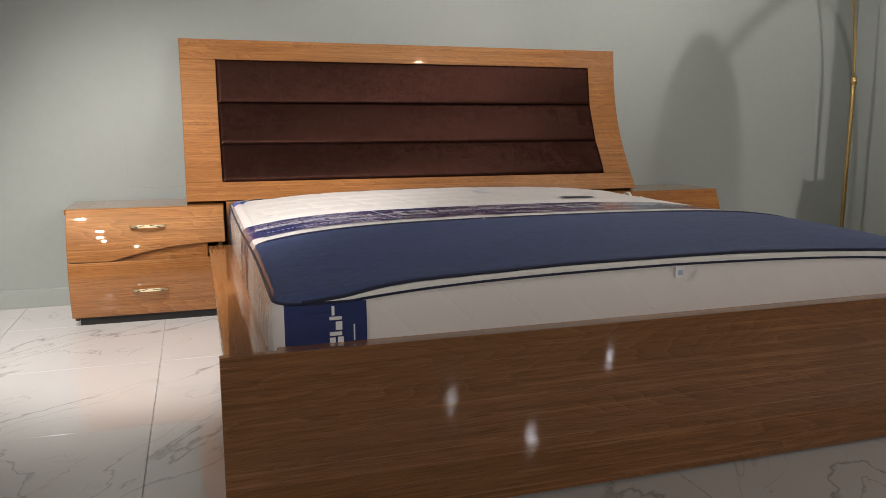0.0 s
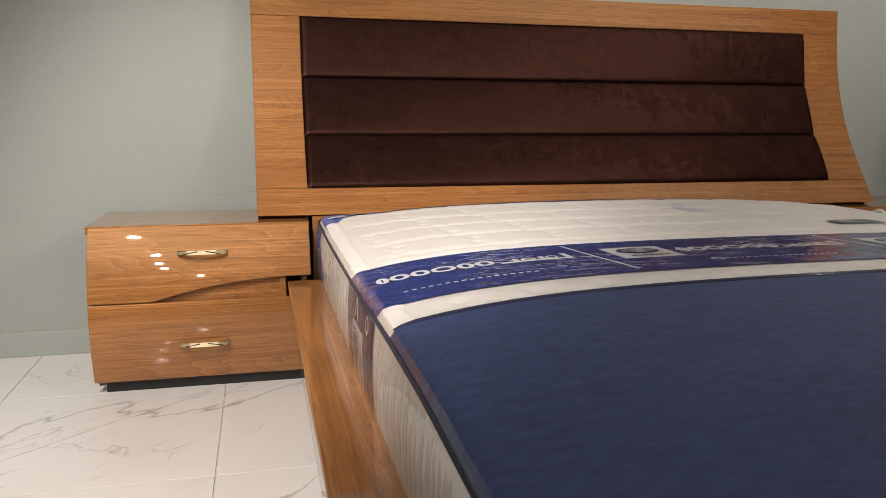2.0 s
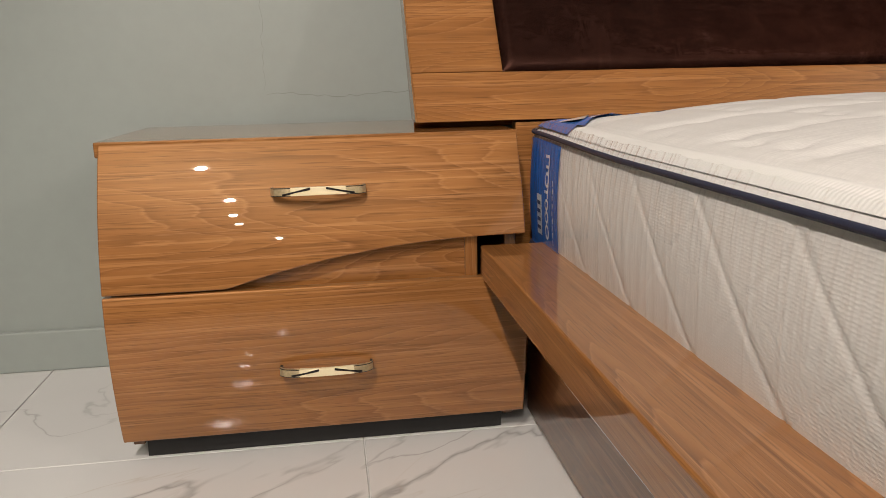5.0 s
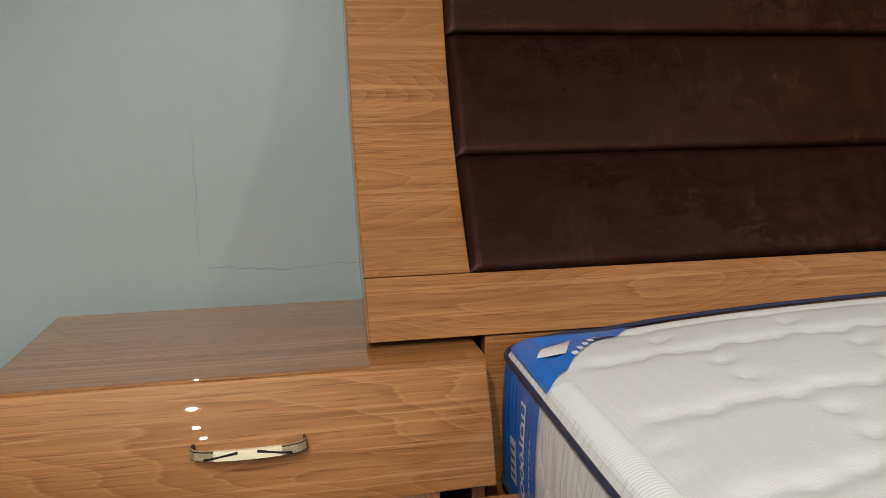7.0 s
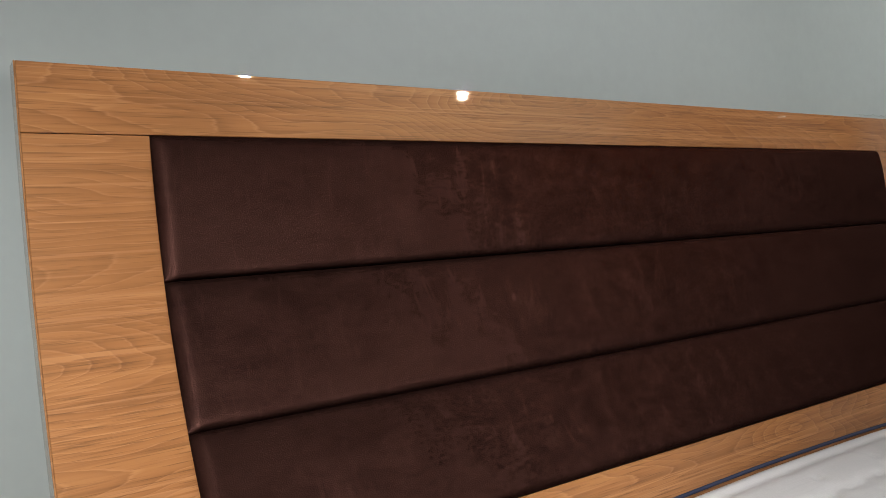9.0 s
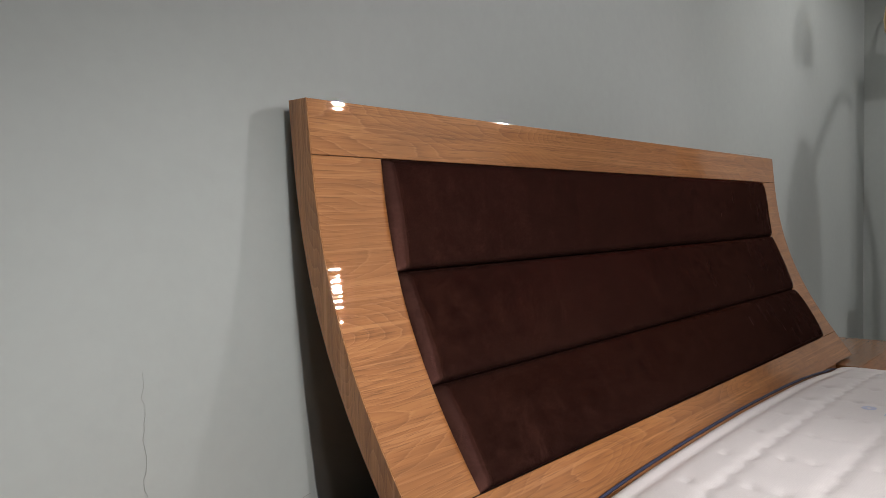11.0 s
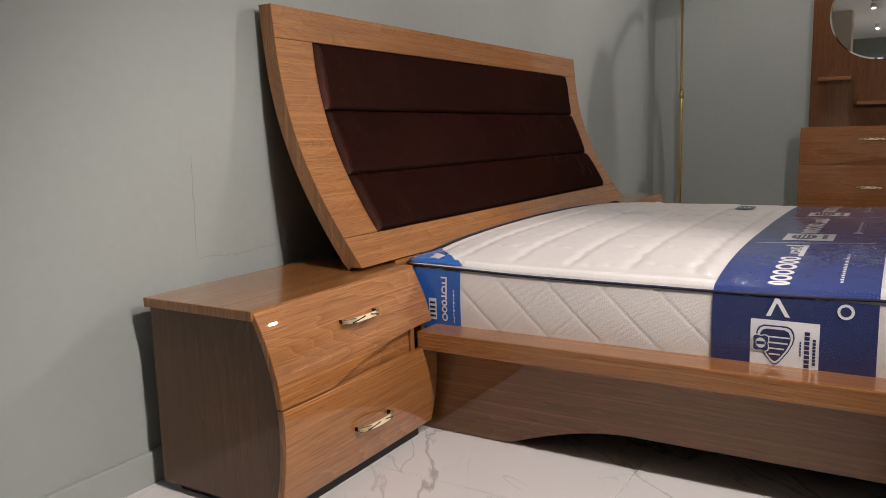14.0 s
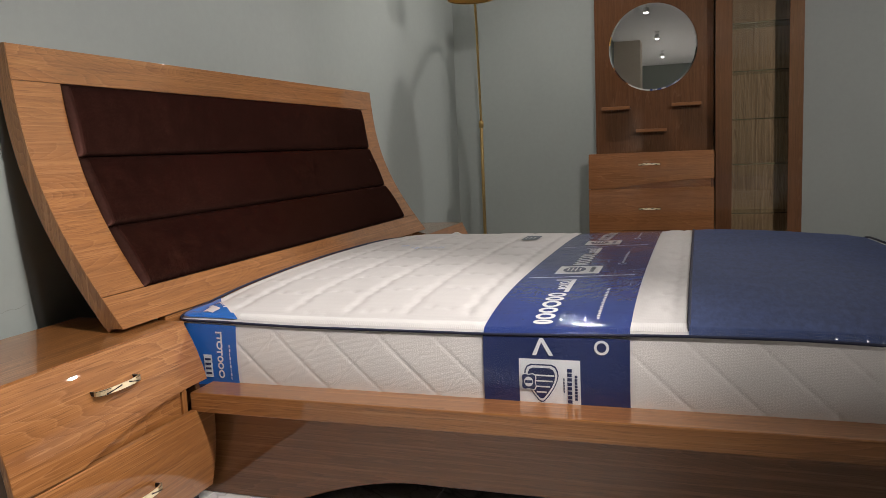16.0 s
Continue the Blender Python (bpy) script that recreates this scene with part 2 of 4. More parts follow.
def velvet():
    """Brushed pile, its nap brushed up and to the far side of the bed: it throws light back where it leans."""
    mat, tree, b = shader("brown_velvet", 0.45, metal=0.88)
    b.inputs["Specular IOR Level"].default_value = 0.0
    b.inputs["Specular Tint"].default_value = (0.05, 0.02, 0.016, 1)
    vec = coords(tree, (1, 1, 1), 3.0)
    patch = noise_of(tree, coords(tree, (0.7, 1, 1.6), 3.0), 26, 9, 0.8, 0.3)
    wide = noise_of(tree, coords(tree, (0.45, 1, 1.5), 3.0), 4.5, 3)
    strokes = noise_of(tree, coords(tree, (2.2, 1, 0.5), 3.0), 22, 5, 0.7, 1.2)
    nap = noise_of(tree, vec, 600, 2)
    low, high = (0.0235, 0.0102, 0.008), (0.062, 0.0273, 0.0205)
    col = mix(tree, ramp(tree, patch, [(0.4, (0, 0, 0)), (0.62, (1, 1, 1))]), low, high)
    col = mix(tree, ramp(tree, wide, [(0.42, (0, 0, 0)), (0.68, (0.6, 0.6, 0.6))]), col, high)
    col = mix(tree, ramp(tree, strokes, [(0.54, (0, 0, 0)), (0.7, (0.75, 0.75, 0.75))]), col, tuple(c * 1.45 for c in high))
    scuffs = noise_of(tree, coords(tree, (0.8, 1, 2.4), 8.0), 60, 7, 0.75, 0.8)
    col = mix(tree, ramp(tree, scuffs, [(0.52, (0, 0, 0)), (0.64, (0.55, 0.55, 0.55))]), col, tuple(c * 1.3 for c in high))
    col = mix(tree, 0.35, col, mix(tree, nap, tuple(c * 0.4 for c in low), tuple(c * 1.6 for c in high)))
    tree.links.new(col, b.inputs["Base Color"])
    geo = tree.nodes.new("ShaderNodeNewGeometry")
    lean = tree.nodes.new("ShaderNodeVectorMath")
    lean.operation = "ADD"
    lean.inputs[1].default_value = (0.36, 0.0, 0.36)
    unit = tree.nodes.new("ShaderNodeVectorMath")
    unit.operation = "NORMALIZE"
    tree.links.new(geo.outputs["Normal"], lean.inputs[0])
    tree.links.new(lean.outputs[0], unit.inputs[0])
    n = node(tree, "ShaderNodeBump", Strength=0.5, Distance=0.0015)
    tree.links.new(nap, n.inputs["Height"])
    tree.links.new(unit.outputs[0], n.inputs["Normal"])
    tree.links.new(n.outputs["Normal"], b.inputs["Normal"])
    return mat


brown_velvet = velvet()


def cloth(name, colour, film, weave, vary=0.06, shine=0.12, knit=(1, 1, 1), relief=0.25, folds=(), waves=0.25, mottle=0.0):
    """Woven or knitted cloth; film is the weight of the clear wrapping over it, folds its creases
    as (stretch along the axes, depth in millimetres), waves its slack."""
    mat, tree, b = shader(name, 0.8, coat=film, coat_rough=shine)
    vec = coords(tree)
    w = node(tree, "ShaderNodeTexVoronoi", Scale=weave, Randomness=0.35)
    tree.links.new(coords(tree, knit), w.inputs["Vector"])
    soft = noise_of(tree, vec, 5, 4)
    col = mix(tree, soft, tuple(c * (1 - vary) for c in colour), tuple(min(1, c * (1 + vary)) for c in colour))
    col = mix(tree, ramp(tree, w.outputs["Distance"], [(0.2, (0, 0, 0)), (0.7, (0.22, 0.22, 0.22))]), col, tuple(c * 0.75 for c in colour))
    if mottle:
        blur = noise_of(tree, coords(tree, (1, 2.2, 1)), 34, 6, 0.7)
        col = mix(tree, ramp(tree, blur, [(0.36, (0, 0, 0)), (0.66, (1, 1, 1))]), col, tuple(c * (1 + mottle * 1.6) for c in colour))
    tree.links.new(col, b.inputs["Base Color"])
    bump(tree, b, w.outputs["Distance"], relief, 0.001)
    if film:
        b.inputs["Coat IOR"].default_value = 1.58
        height = math_node(tree, "MULTIPLY", noise_of(tree, vec, 6.5, 2, 0.5, 0.6), waves * 6.0)
        for k, (stretch, depth) in enumerate(folds):
            n = noise_of(tree, coords(tree, stretch), 1.0, 2.0, 0.5, 0.8)
            ridge = math_node(tree, "POWER", math_node(tree, "SUBTRACT", 1.0, math_node(tree, "ABSOLUTE", math_node(tree, "MULTIPLY", math_node(tree, "SUBTRACT", n, 0.5), 4.0))), 3.0)
            place = ramp(tree, noise_of(tree, vec, 4.0 + 2.5 * k, 2), [(0.42, (0.05, 0.05, 0.05)), (0.62, (1, 1, 1))])
            height = math_node(tree, "ADD", height, math_node(tree, "MULTIPLY", math_node(tree, "MULTIPLY", ridge, place), depth))
        bump(tree, b, height, 1.0, 0.001, "Coat Normal")
    return mat


quilt_white = cloth("white_knit_wrapped", (0.665, 0.638, 0.606), 0.16, 260, shine=0.16, folds=(((5, 26, 9), 1.2),), waves=0.3)
side_white = cloth("white_side_knit_wrapped", (0.775, 0.738, 0.694), 0.22, 210, shine=0.07, knit=(1, 0.8, 1.5), relief=0.42, folds=(((3, 60, 5), 2.0), ((9, 24, 16), 1.5)), waves=1.0)
navy_cloth = cloth("slate_blue_cloth", (0.026, 0.043, 0.114), 0.05, 300, 0.3, 0.3, mottle=0.35, folds=(((4, 20, 6), 0.8),))
navy_cord = cloth("navy_piping", (0.009, 0.013, 0.04), 0.3, 400)
royal_film = cloth("royal_blue_print_wrapped", (0.011, 0.036, 0.2), 1.0, 30, 0.3, 0.045, folds=(((14, 30, 10), 0.8), ((34, 12, 20), 0.4)), waves=1.0)
navy_film = cloth("dark_navy_print_wrapped", (0.009, 0.024, 0.12), 1.0, 30, 0.3, 0.05, folds=(((8, 30, 30), 1.5), ((8, 11, 40), 1.1)), waves=1.0)
sky_film = cloth("bright_blue_print_wrapped", (0.014, 0.14, 0.5), 0.8, 30, 0.2, 0.07, folds=(((20, 24, 12), 0.9),), waves=0.5)


def glass_mat(name, tint, rough=0.0):
    mat, tree, b = shader(name, rough)
    b.inputs["Base Color"].default_value = (*tint, 1)
    b.inputs["Transmission Weight"].default_value = 1.0
    b.inputs["IOR"].default_value = 1.45
    return mat


pane_glass = bpy.data.materials.new("clear_glass")
pane_glass.use_nodes = True
_t = pane_glass.node_tree
_t.nodes.remove(_t.nodes["Principled BSDF"])
_mix, _clear, _gloss, _fres = (_t.nodes.new("ShaderNode" + k) for k in ("MixShader", "BsdfTransparent", "BsdfGlossy", "Fresnel"))
_clear.inputs["Color"].default_value = (0.94, 0.96, 0.95, 1)
_gloss.inputs["Roughness"].default_value = 0.01
_fres.inputs["IOR"].default_value = 1.5
_t.links.new(_fres.outputs[0], _mix.inputs[0])
_t.links.new(_clear.outputs[0], _mix.inputs[1])
_t.links.new(_gloss.outputs[0], _mix.inputs[2])
_t.links.new(_mix.outputs[0], _t.nodes["Material Output"].inputs[0])
clear_film = pane_glass.copy()
clear_film.name = "clear_plastic_film"
_film = clear_film.node_tree.nodes
_film["Glossy BSDF"].inputs["Roughness"].default_value = 0.05
_film["Fresnel"].inputs["IOR"].default_value = 1.42
_film["Transparent BSDF"].inputs["Color"].default_value = (0.97, 0.97, 0.97, 1)
shelf_glass = glass_mat("green_edged_glass", (0.62, 0.8, 0.7))
mirror_mat, _, _b = shader("mirror_silver", 0.01, 1.0)
_b.inputs["Base Color"].default_value = (0.88, 0.89, 0.88, 1)


def glow(name, colour, strength):
    mat, tree, b = shader(name, 0.5)
    b.inputs["Base Color"].default_value = (*colour, 1)
    b.inputs["Emission Color"].default_value = (*colour, 1)
    b.inputs["Emission Strength"].default_value = strength
    return mat


lens_glow = glow("spot_lens", (1.0, 0.94, 0.86), 13)


# ---- building helpers ----
def thing(name, place, label, category, group="", kind=""):
    ob = new(name)
    ob.location = place
    return tagged(ob, label, category, group, kind)


def part(name, bm, material, parent=None, label="", smooth=False, offset=(0, 0, 0)):
    """Link a bmesh, drawn in the place's coordinates, as one mesh; offset moves it into its parent's own."""
    bm.normal_update()
    me = bpy.data.meshes.new(name)
    if any(offset):
        bmesh.ops.translate(bm, verts=bm.verts, vec=[-c for c in offset])
    bm.to_mesh(me)
    bm.free()
    me.materials.append(material)
    if material in EDGE_OF:
        edge, k = EDGE_OF[material]
        me.materials.append(edge)
        for p in me.polygons:
            if abs(p.normal[k]) > 0.75:
                p.material_index = 1
    me.shade_smooth()
    if not smooth:
        me.set_sharp_from_angle(angle=radians(9))
    ob = new(name, me)
    if parent:
        ob.parent = parent
    if label:
        tagged(ob, label)
    return ob


def add_box(bm, x0, x1, y0, y1, z0, z1):
    r = bmesh.ops.create_cube(bm, size=1.0)
    bmesh.ops.scale(bm, verts=r["verts"], vec=(x1 - x0, y1 - y0, z1 - z0))
    bmesh.ops.translate(bm, verts=r["verts"], vec=((x0 + x1) / 2, (y0 + y1) / 2, (z0 + z1) / 2))
    return r["verts"]


def box(x0, x1, y0, y1, z0, z1, bevel=0.002, seg=2):
    bm = bmesh.new()
    add_box(bm, x0, x1, y0, y1, z0, z1)
    if bevel:
        bmesh.ops.bevel(bm, geom=list(bm.edges), offset=bevel, segments=seg, profile=0.5, affect="EDGES")
    return bm


def sheet(rows, thick=None, closed=False):
    """A grid of points; with thick (a function of row, column giving the shift) it becomes a solid."""
    bm = bmesh.new()
    n, m = len(rows), len(rows[0])
    top = [[bm.verts.new(p) for p in r] for r in rows]
    for i in range(n - 1):
        for j in range(m - 1 + int(closed)):
            k = (j + 1) % m
            bm.faces.new((top[i][j], top[i][k], top[i + 1][k], top[i + 1][j]))
    if thick:
        low = [[bm.verts.new(Vector(rows[i][j]) + Vector(thick(i, j))) for j in range(m)] for i in range(n)]
        for i in range(n - 1):
            for j in range(m - 1):
                bm.faces.new((low[i][j], low[i + 1][j], low[i + 1][j + 1], low[i][j + 1]))
        for i in range(n - 1):
            bm.faces.new((top[i][0], top[i + 1][0], low[i + 1][0], low[i][0]))
            bm.faces.new((top[i + 1][m - 1], top[i][m - 1], low[i][m - 1], low[i + 1][m - 1]))
        for j in range(m - 1):
            bm.faces.new((top[0][j + 1], top[0][j], low[0][j], low[0][j + 1]))
            bm.faces.new((top[n - 1][j], top[n - 1][j + 1], low[n - 1][j + 1], low[n - 1][j]))
    bmesh.ops.recalc_face_normals(bm, faces=bm.faces)
    return bm


def crisp(bm, width=0.003, seg=2, angle=0.6):
    """Round the sharp edges of a solid."""
    edges = [e for e in bm.edges if len(e.link_faces) == 2 and e.calc_face_angle(0) > angle]
    bmesh.ops.bevel(bm, geom=edges, offset=width, segments=seg, profile=0.5, affect="EDGES")
    return bm


def tube(points, radius, sides=10, closed=False, caps=True, flat=1.0):
    """A round bar along points; radius may be a list. flat squeezes it upright."""
    bm = bmesh.new()
    pts = [Vector(p) for p in points]
    n = len(pts)
    rings = []
    for i, p in enumerate(pts):
        a = pts[i - 1] if i or closed else pts[0]
        b = pts[(i + 1) % n] if i < n - 1 or closed else pts[-1]
        way = (b - a).normalized()
        side = way.cross(Vector((0, 0, 1)))
        if side.length < 1e-3:
            side = way.cross(Vector((0, 1, 0)))
        side.normalize()
        up = side.cross(way).normalized()
        r = radius[i] if isinstance(radius, (list, tuple)) else radius
        rings.append([bm.verts.new(p + r * (math.cos(t) * side + flat * math.sin(t) * up))
                      for t in (2 * math.pi * k / sides for k in range(sides))])
    for i in range(n if closed else n - 1):
        a, b = rings[i], rings[(i + 1) % n]
        for k in range(sides):
            bm.faces.new((a[k], a[(k + 1) % sides], b[(k + 1) % sides], b[k]))
    if caps and not closed:
        bm.faces.new(rings[0][::-1])
        bm.faces.new(rings[-1])
    bmesh.ops.recalc_face_normals(bm, faces=bm.faces)
    return bm


def lathe(profile, centre, sides=32):
    """Turn a profile of (radius, height) about an upright axis."""
    bm = bmesh.new()
    rings = [[bm.verts.new((centre[0] + r * math.cos(2 * math.pi * k / sides), centre[1] + r * math.sin(2 * math.pi * k / sides), centre[2] + h))
              for k in range(sides)] for r, h in profile]
    for a, b in zip(rings, rings[1:]):
        for k in range(sides):
            bm.faces.new((a[k], a[(k + 1) % sides], b[(k + 1) % sides], b[k]))
    bmesh.ops.remove_doubles(bm, verts=bm.verts, dist=1e-5)
    bmesh.ops.recalc_face_normals(bm, faces=bm.faces)
    return bm


# ---- the room ----
X_LEFT, X_RIGHT, X_FAR, Y_STEP, Y_FRONT, H = -14.0, 3.86, 8.0, -5.2, -13.0, 3.05


def structure(name, bm, material, label, category):
    return tagged(part(name, bm, material), label, category, kind="structure")


wall_north = structure("wall_north", box(X_LEFT - 0.15, X_RIGHT + 0.15, 0.0, 0.15, 0, H, 0), wall_paint, "pale sage green painted wall with fine cracks", "wall")
structure("wall_east", box(X_RIGHT, X_RIGHT + 0.15, Y_STEP, 0.0, 0, H, 0), wall_paint, "plain sage green painted side wall", "wall")
structure("wall_west", box(X_LEFT - 0.15, X_LEFT, Y_FRONT, 0.0, 0, H, 0), wall_paint, "far sage green painted wall", "wall")
structure("wall_step", box(X_RIGHT + 0.15, X_FAR, Y_STEP, Y_STEP + 0.15, 0, H, 0), wall_paint, "plain sage green painted return wall", "wall")
structure("wall_southeast", box(X_FAR, X_FAR + 0.15, Y_FRONT, Y_STEP + 0.15, 0, H, 0), beige_paint, "plain beige painted side wall", "wall")
structure("wall_south", box(X_LEFT - 0.15, X_FAR + 0.15, Y_FRONT - 0.15, Y_FRONT, 0, H, 0), beige_paint, "plain beige painted wall", "wall")
structure("ceiling", box(X_LEFT - 0.15, X_FAR + 0.15, Y_FRONT - 0.15, 0.15, H, H + 0.12, 0), ceiling_paint, "flat white painted showroom ceiling", "ceiling")
structure("pilaster", box(-8.6, -8.0, -0.55, -0.001, 0, H - 0.001, 0.004), beige_paint, "beige painted pilaster standing out from the wall", "pilaster")
floor = structure("floor", box(X_LEFT - 0.15, X_FAR + 0.15, Y_FRONT - 0.15, 0.15, -0.15, -0.004, 0), grout, "glossy white marble-look tile floor with grey veins", "floor")

for nm, b4 in (("baseboard", (X_LEFT, X_RIGHT - 0.015, -0.015, -0.0005)), ("baseboard", (X_RIGHT - 0.015, X_RIGHT - 0.0005, Y_STEP, -0.0155))):
    structure(nm, box(*b4, 0.0, 0.086, 0.003), wall_paint, "low painted baseboard in the wall's sage green", "baseboard")


def crack(points, width):
    """A thin jagged crack on the back wall through points (x, z)."""
    rng = random.Random(5)
    path = []
    for (xa, za), (xb, zb) in zip(points, points[1:]):
        n = max(2, int(math.hypot(xb - xa, zb - za) / 0.012))
        for i in range(n):
            f = i / n
            path.append((xa + (xb - xa) * f + rng.uniform(-0.003, 0.003), za + (zb - za) * f + rng.uniform(-0.003, 0.003)))
    rows = []
    for i, (x, z) in enumerate(path):
        a, b = path[max(0, i - 1)], path[min(len(path) - 1, i + 1)]
        d = Vector((b[0] - a[0], b[1] - a[1])).normalized()
        w = width * rng.uniform(0.4, 1.0) * min(1, 6 * min(i + 1, len(path) - i) / len(path))
        rows.append([(x - d.y * w, -0.0008, z + d.x * w), (x + d.y * w, -0.0008, z - d.x * w)])
    return sheet(rows, lambda i, j: (0, 0.0005, 0))


for pts, w in (([(-0.449, 0.82), (-0.448, 0.7), (-0.452, 0.548)], 0.0005), ([(-0.452, 0.548), (-0.40, 0.553), (-0.33, 0.545), (-0.24, 0.545), (-0.13, 0.556)], 0.0009),
               ([(1.97, 1.258), (2.09, 1.262), (2.178, 1.261)], 0.0009)):
    part("crack", crack(pts, w), crack_fill, wall_north, "fine jagged plaster crack")

# ---- ceiling spots ----
first_spot = None
for sx, sy, watts, aim, cone in SPOTS:
    lamp = bpy.data.lights.new("spot_lamp", "SPOT")
    lamp.energy, lamp.color, lamp.spot_size, lamp.spot_blend, lamp.shadow_soft_size = watts, WARM, radians(cone), 0.7, 0.032
    lamp_ob = new("spot_lamp", lamp)
    lamp_ob.matrix_world = look((sx, sy, SPOT_Z - 0.05), aim)
    if first_spot is None:
        first_spot = thing("ceiling_spot", (sx, sy, H), "white cylindrical ceiling spotlight, lit", "spotlight", "ceiling spotlights")
        at0 = (sx, sy, H)
        part("canopy", lathe([(0, 0), (0.05, 0), (0.05, -0.02), (0.012, -0.024), (0, -0.024)], (sx, sy, H), 20), spot_white, first_spot, offset=at0)
        part("rod", lathe([(0.006, -0.02), (0.006, -0.07)], (sx, sy, H), 8), spot_white, first_spot, offset=at0)
        part("housing", lathe([(0, -0.055), (0.04, -0.06), (0.045, -0.09), (0.045, -0.14), (0.038, -0.14), (0.038, -0.13)], (sx, sy, H), 24), spot_white, first_spot, offset=at0)
        part("lens", lathe([(0.0378, -0.134), (0.034, -0.148), (0.02, -0.157), (0, -0.16)], (sx, sy, H), 20), lens_glow, first_spot, "glowing lamp lens", offset=at0)
        spot_things = [first_spot]
    else:
        # the invented fill lamps also get this housing and label
        spot_things.append(copy_thing(first_spot, pose(sx, sy, H)))

# ---- the bed: headboard, rails, footboard ----
BED_X0, BED_X1 = 0.0, 1.885          # mattress edges
MID = (BED_X0 + BED_X1) / 2
HB_L, HB_R = -0.185, 2 * MID + 0.207
PN_L, PN_R = -0.027, 2 * MID + 0.05
_curve = np.polyfit([0.506, 0.581, 0.67, 0.751, 0.86, 0.943, 1.06, 1.148, 1.237], [-0.35, -0.298, -0.235, -0.189, -0.14, -0.1145, -0.086, -0.077, -0.0685], 4)


def hb_y(z):
    return float(np.polyval(_curve, z))


def hb_normal(z):
    """The way out of the headboard's hollow front, in the y-z plane."""
    d = (hb_y(z + 0.005) - hb_y(z - 0.005)) / 0.01
    return Vector((0, -1, d)).normalized()


def hb_slab(x0, x1, z0, z1, thick, lift=0.0, n=14, edge=0.0013):
    rows = []
    for i in range(n + 1):
        z = z0 + (z1 - z0) * i / n
        p = Vector((0, hb_y(z), z)) + hb_normal(z) * lift
        rows.append([(x0, p.y, p.z), (x1, p.y, p.z)])

    def back(i, j):
        z = z0 + (z1 - z0) * i / n
        v = hb_normal(z) * -thick
        if i == 0 and z0 < 0.55:
            v.z = max(v.z, 0.0)
        if i == n and z1 > 1.2:
            v.z = 0.0
        return v
    bm = sheet(rows, back)
    return crisp(bm, edge, 2, 0.7)


bed = thing("bed", (MID, -1.2, 0), "glossy oak-veneer double bed with a curved upholstered headboard", "bed")
BED_AT = (MID, -1.2, 0)


def bed_part(name, bm, material, label="", smooth=False, parent=None):
    return part(name, bm, material, parent or bed, label, smooth, BED_AT)


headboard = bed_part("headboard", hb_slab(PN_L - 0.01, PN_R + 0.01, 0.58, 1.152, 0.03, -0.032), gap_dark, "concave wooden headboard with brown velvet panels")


def hb_part(name, bm, material, label="", smooth=False):
    ob = part(name, bm, material, headboard, label, smooth, BED_AT)
    return ob


hb_part("top_rail", hb_slab(HB_L, HB_R, 1.147, 1.24, 0.046, n=5), wood_head)
hb_part("stile", hb_slab(HB_L, PN_L, 0.5865, 1.1462, 0.046), wood_head)
hb_part("stile", hb_slab(PN_R, HB_R, 0.5865, 1.1462, 0.046), wood_head)
hb_part("bottom_rail", hb_slab(HB_L, HB_R, 0.506, 0.5855, 0.046, n=5), wood_head)
for x in (HB_L - 0.0021, HB_R + 0.0001):
    hb_part("edge_band", hb_slab(x, x + 0.002, 0.506, 1.24, 0.046, n=24, edge=0.0005), edge_wood, "veneer strip along the curved edge")


def cushion(z0, z1, seed):
    nx, nz = 240, 30
    rows = []
    x0, x1 = PN_L + 0.001, PN_R - 0.001
    for i in range(nz + 1):
        v = 0.5 - 0.5 * math.cos(math.pi * i / nz)
        z = z0 + (z1 - z0) * v
        s = abs(2 * v - 1)
        row = []
        for j in range(nx + 1):
            u = j / nx
            # finer steps at both ends
            u = 0.5 - 0.5 * math.cos(math.pi * u) if j in (0, nx) else u
            x = x0 + (x1 - x0) * u
            e = min(x - x0, x1 - x) / 0.016
            end = math.sqrt(max(0.0, 1 - (1 - min(1, e)) ** 2))
            puff = (0.020 * math.sqrt(max(0.0, 1 - s ** 26.0)) + 0.009 * (1 - s * s)) * end - 0.006
            wob = noise.noise((x * 9, v * 1.5, seed)) * 0.0035 + noise.noise((x * 28, v * 3, seed + 9)) * 0.0012
            puff += wob * (1 - s ** 4) * end
            p = Vector((x, hb_y(z), z)) + hb_normal(z) * puff
            row.append(tuple(p))
        rows.append(row)
    return sheet(rows)


for k, (z0, z1) in enumerate(((0.944, 1.1463), (0.751, 0.9435), (0.5865, 0.7505))):
    hb_part("velvet_panel", cushion(z0, z1, 3.7 * k + 1), brown_velvet, "padded dark brown velvet panel", True)

# lower board behind the mattress, and the posts it stands on
bed_part("lower_board", box(-0.018, 2 * MID + 0.018, -0.345, -0.318, 0.05, 0.502, 0.002), wood_x)
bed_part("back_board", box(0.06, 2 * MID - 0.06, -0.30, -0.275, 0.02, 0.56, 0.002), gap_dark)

RAIL_T, RAIL_B, FOOT_Y = 0.322, 0.270, -2.42


def side_rail(flip):
    x0, x1 = (-0.105, 0.06) if not flip else (2 * MID - 0.06, 2 * MID + 0.105)
    return box(x0, x1, FOOT_Y + 0.0245, -0.470, RAIL_B, RAIL_T, 0.003)


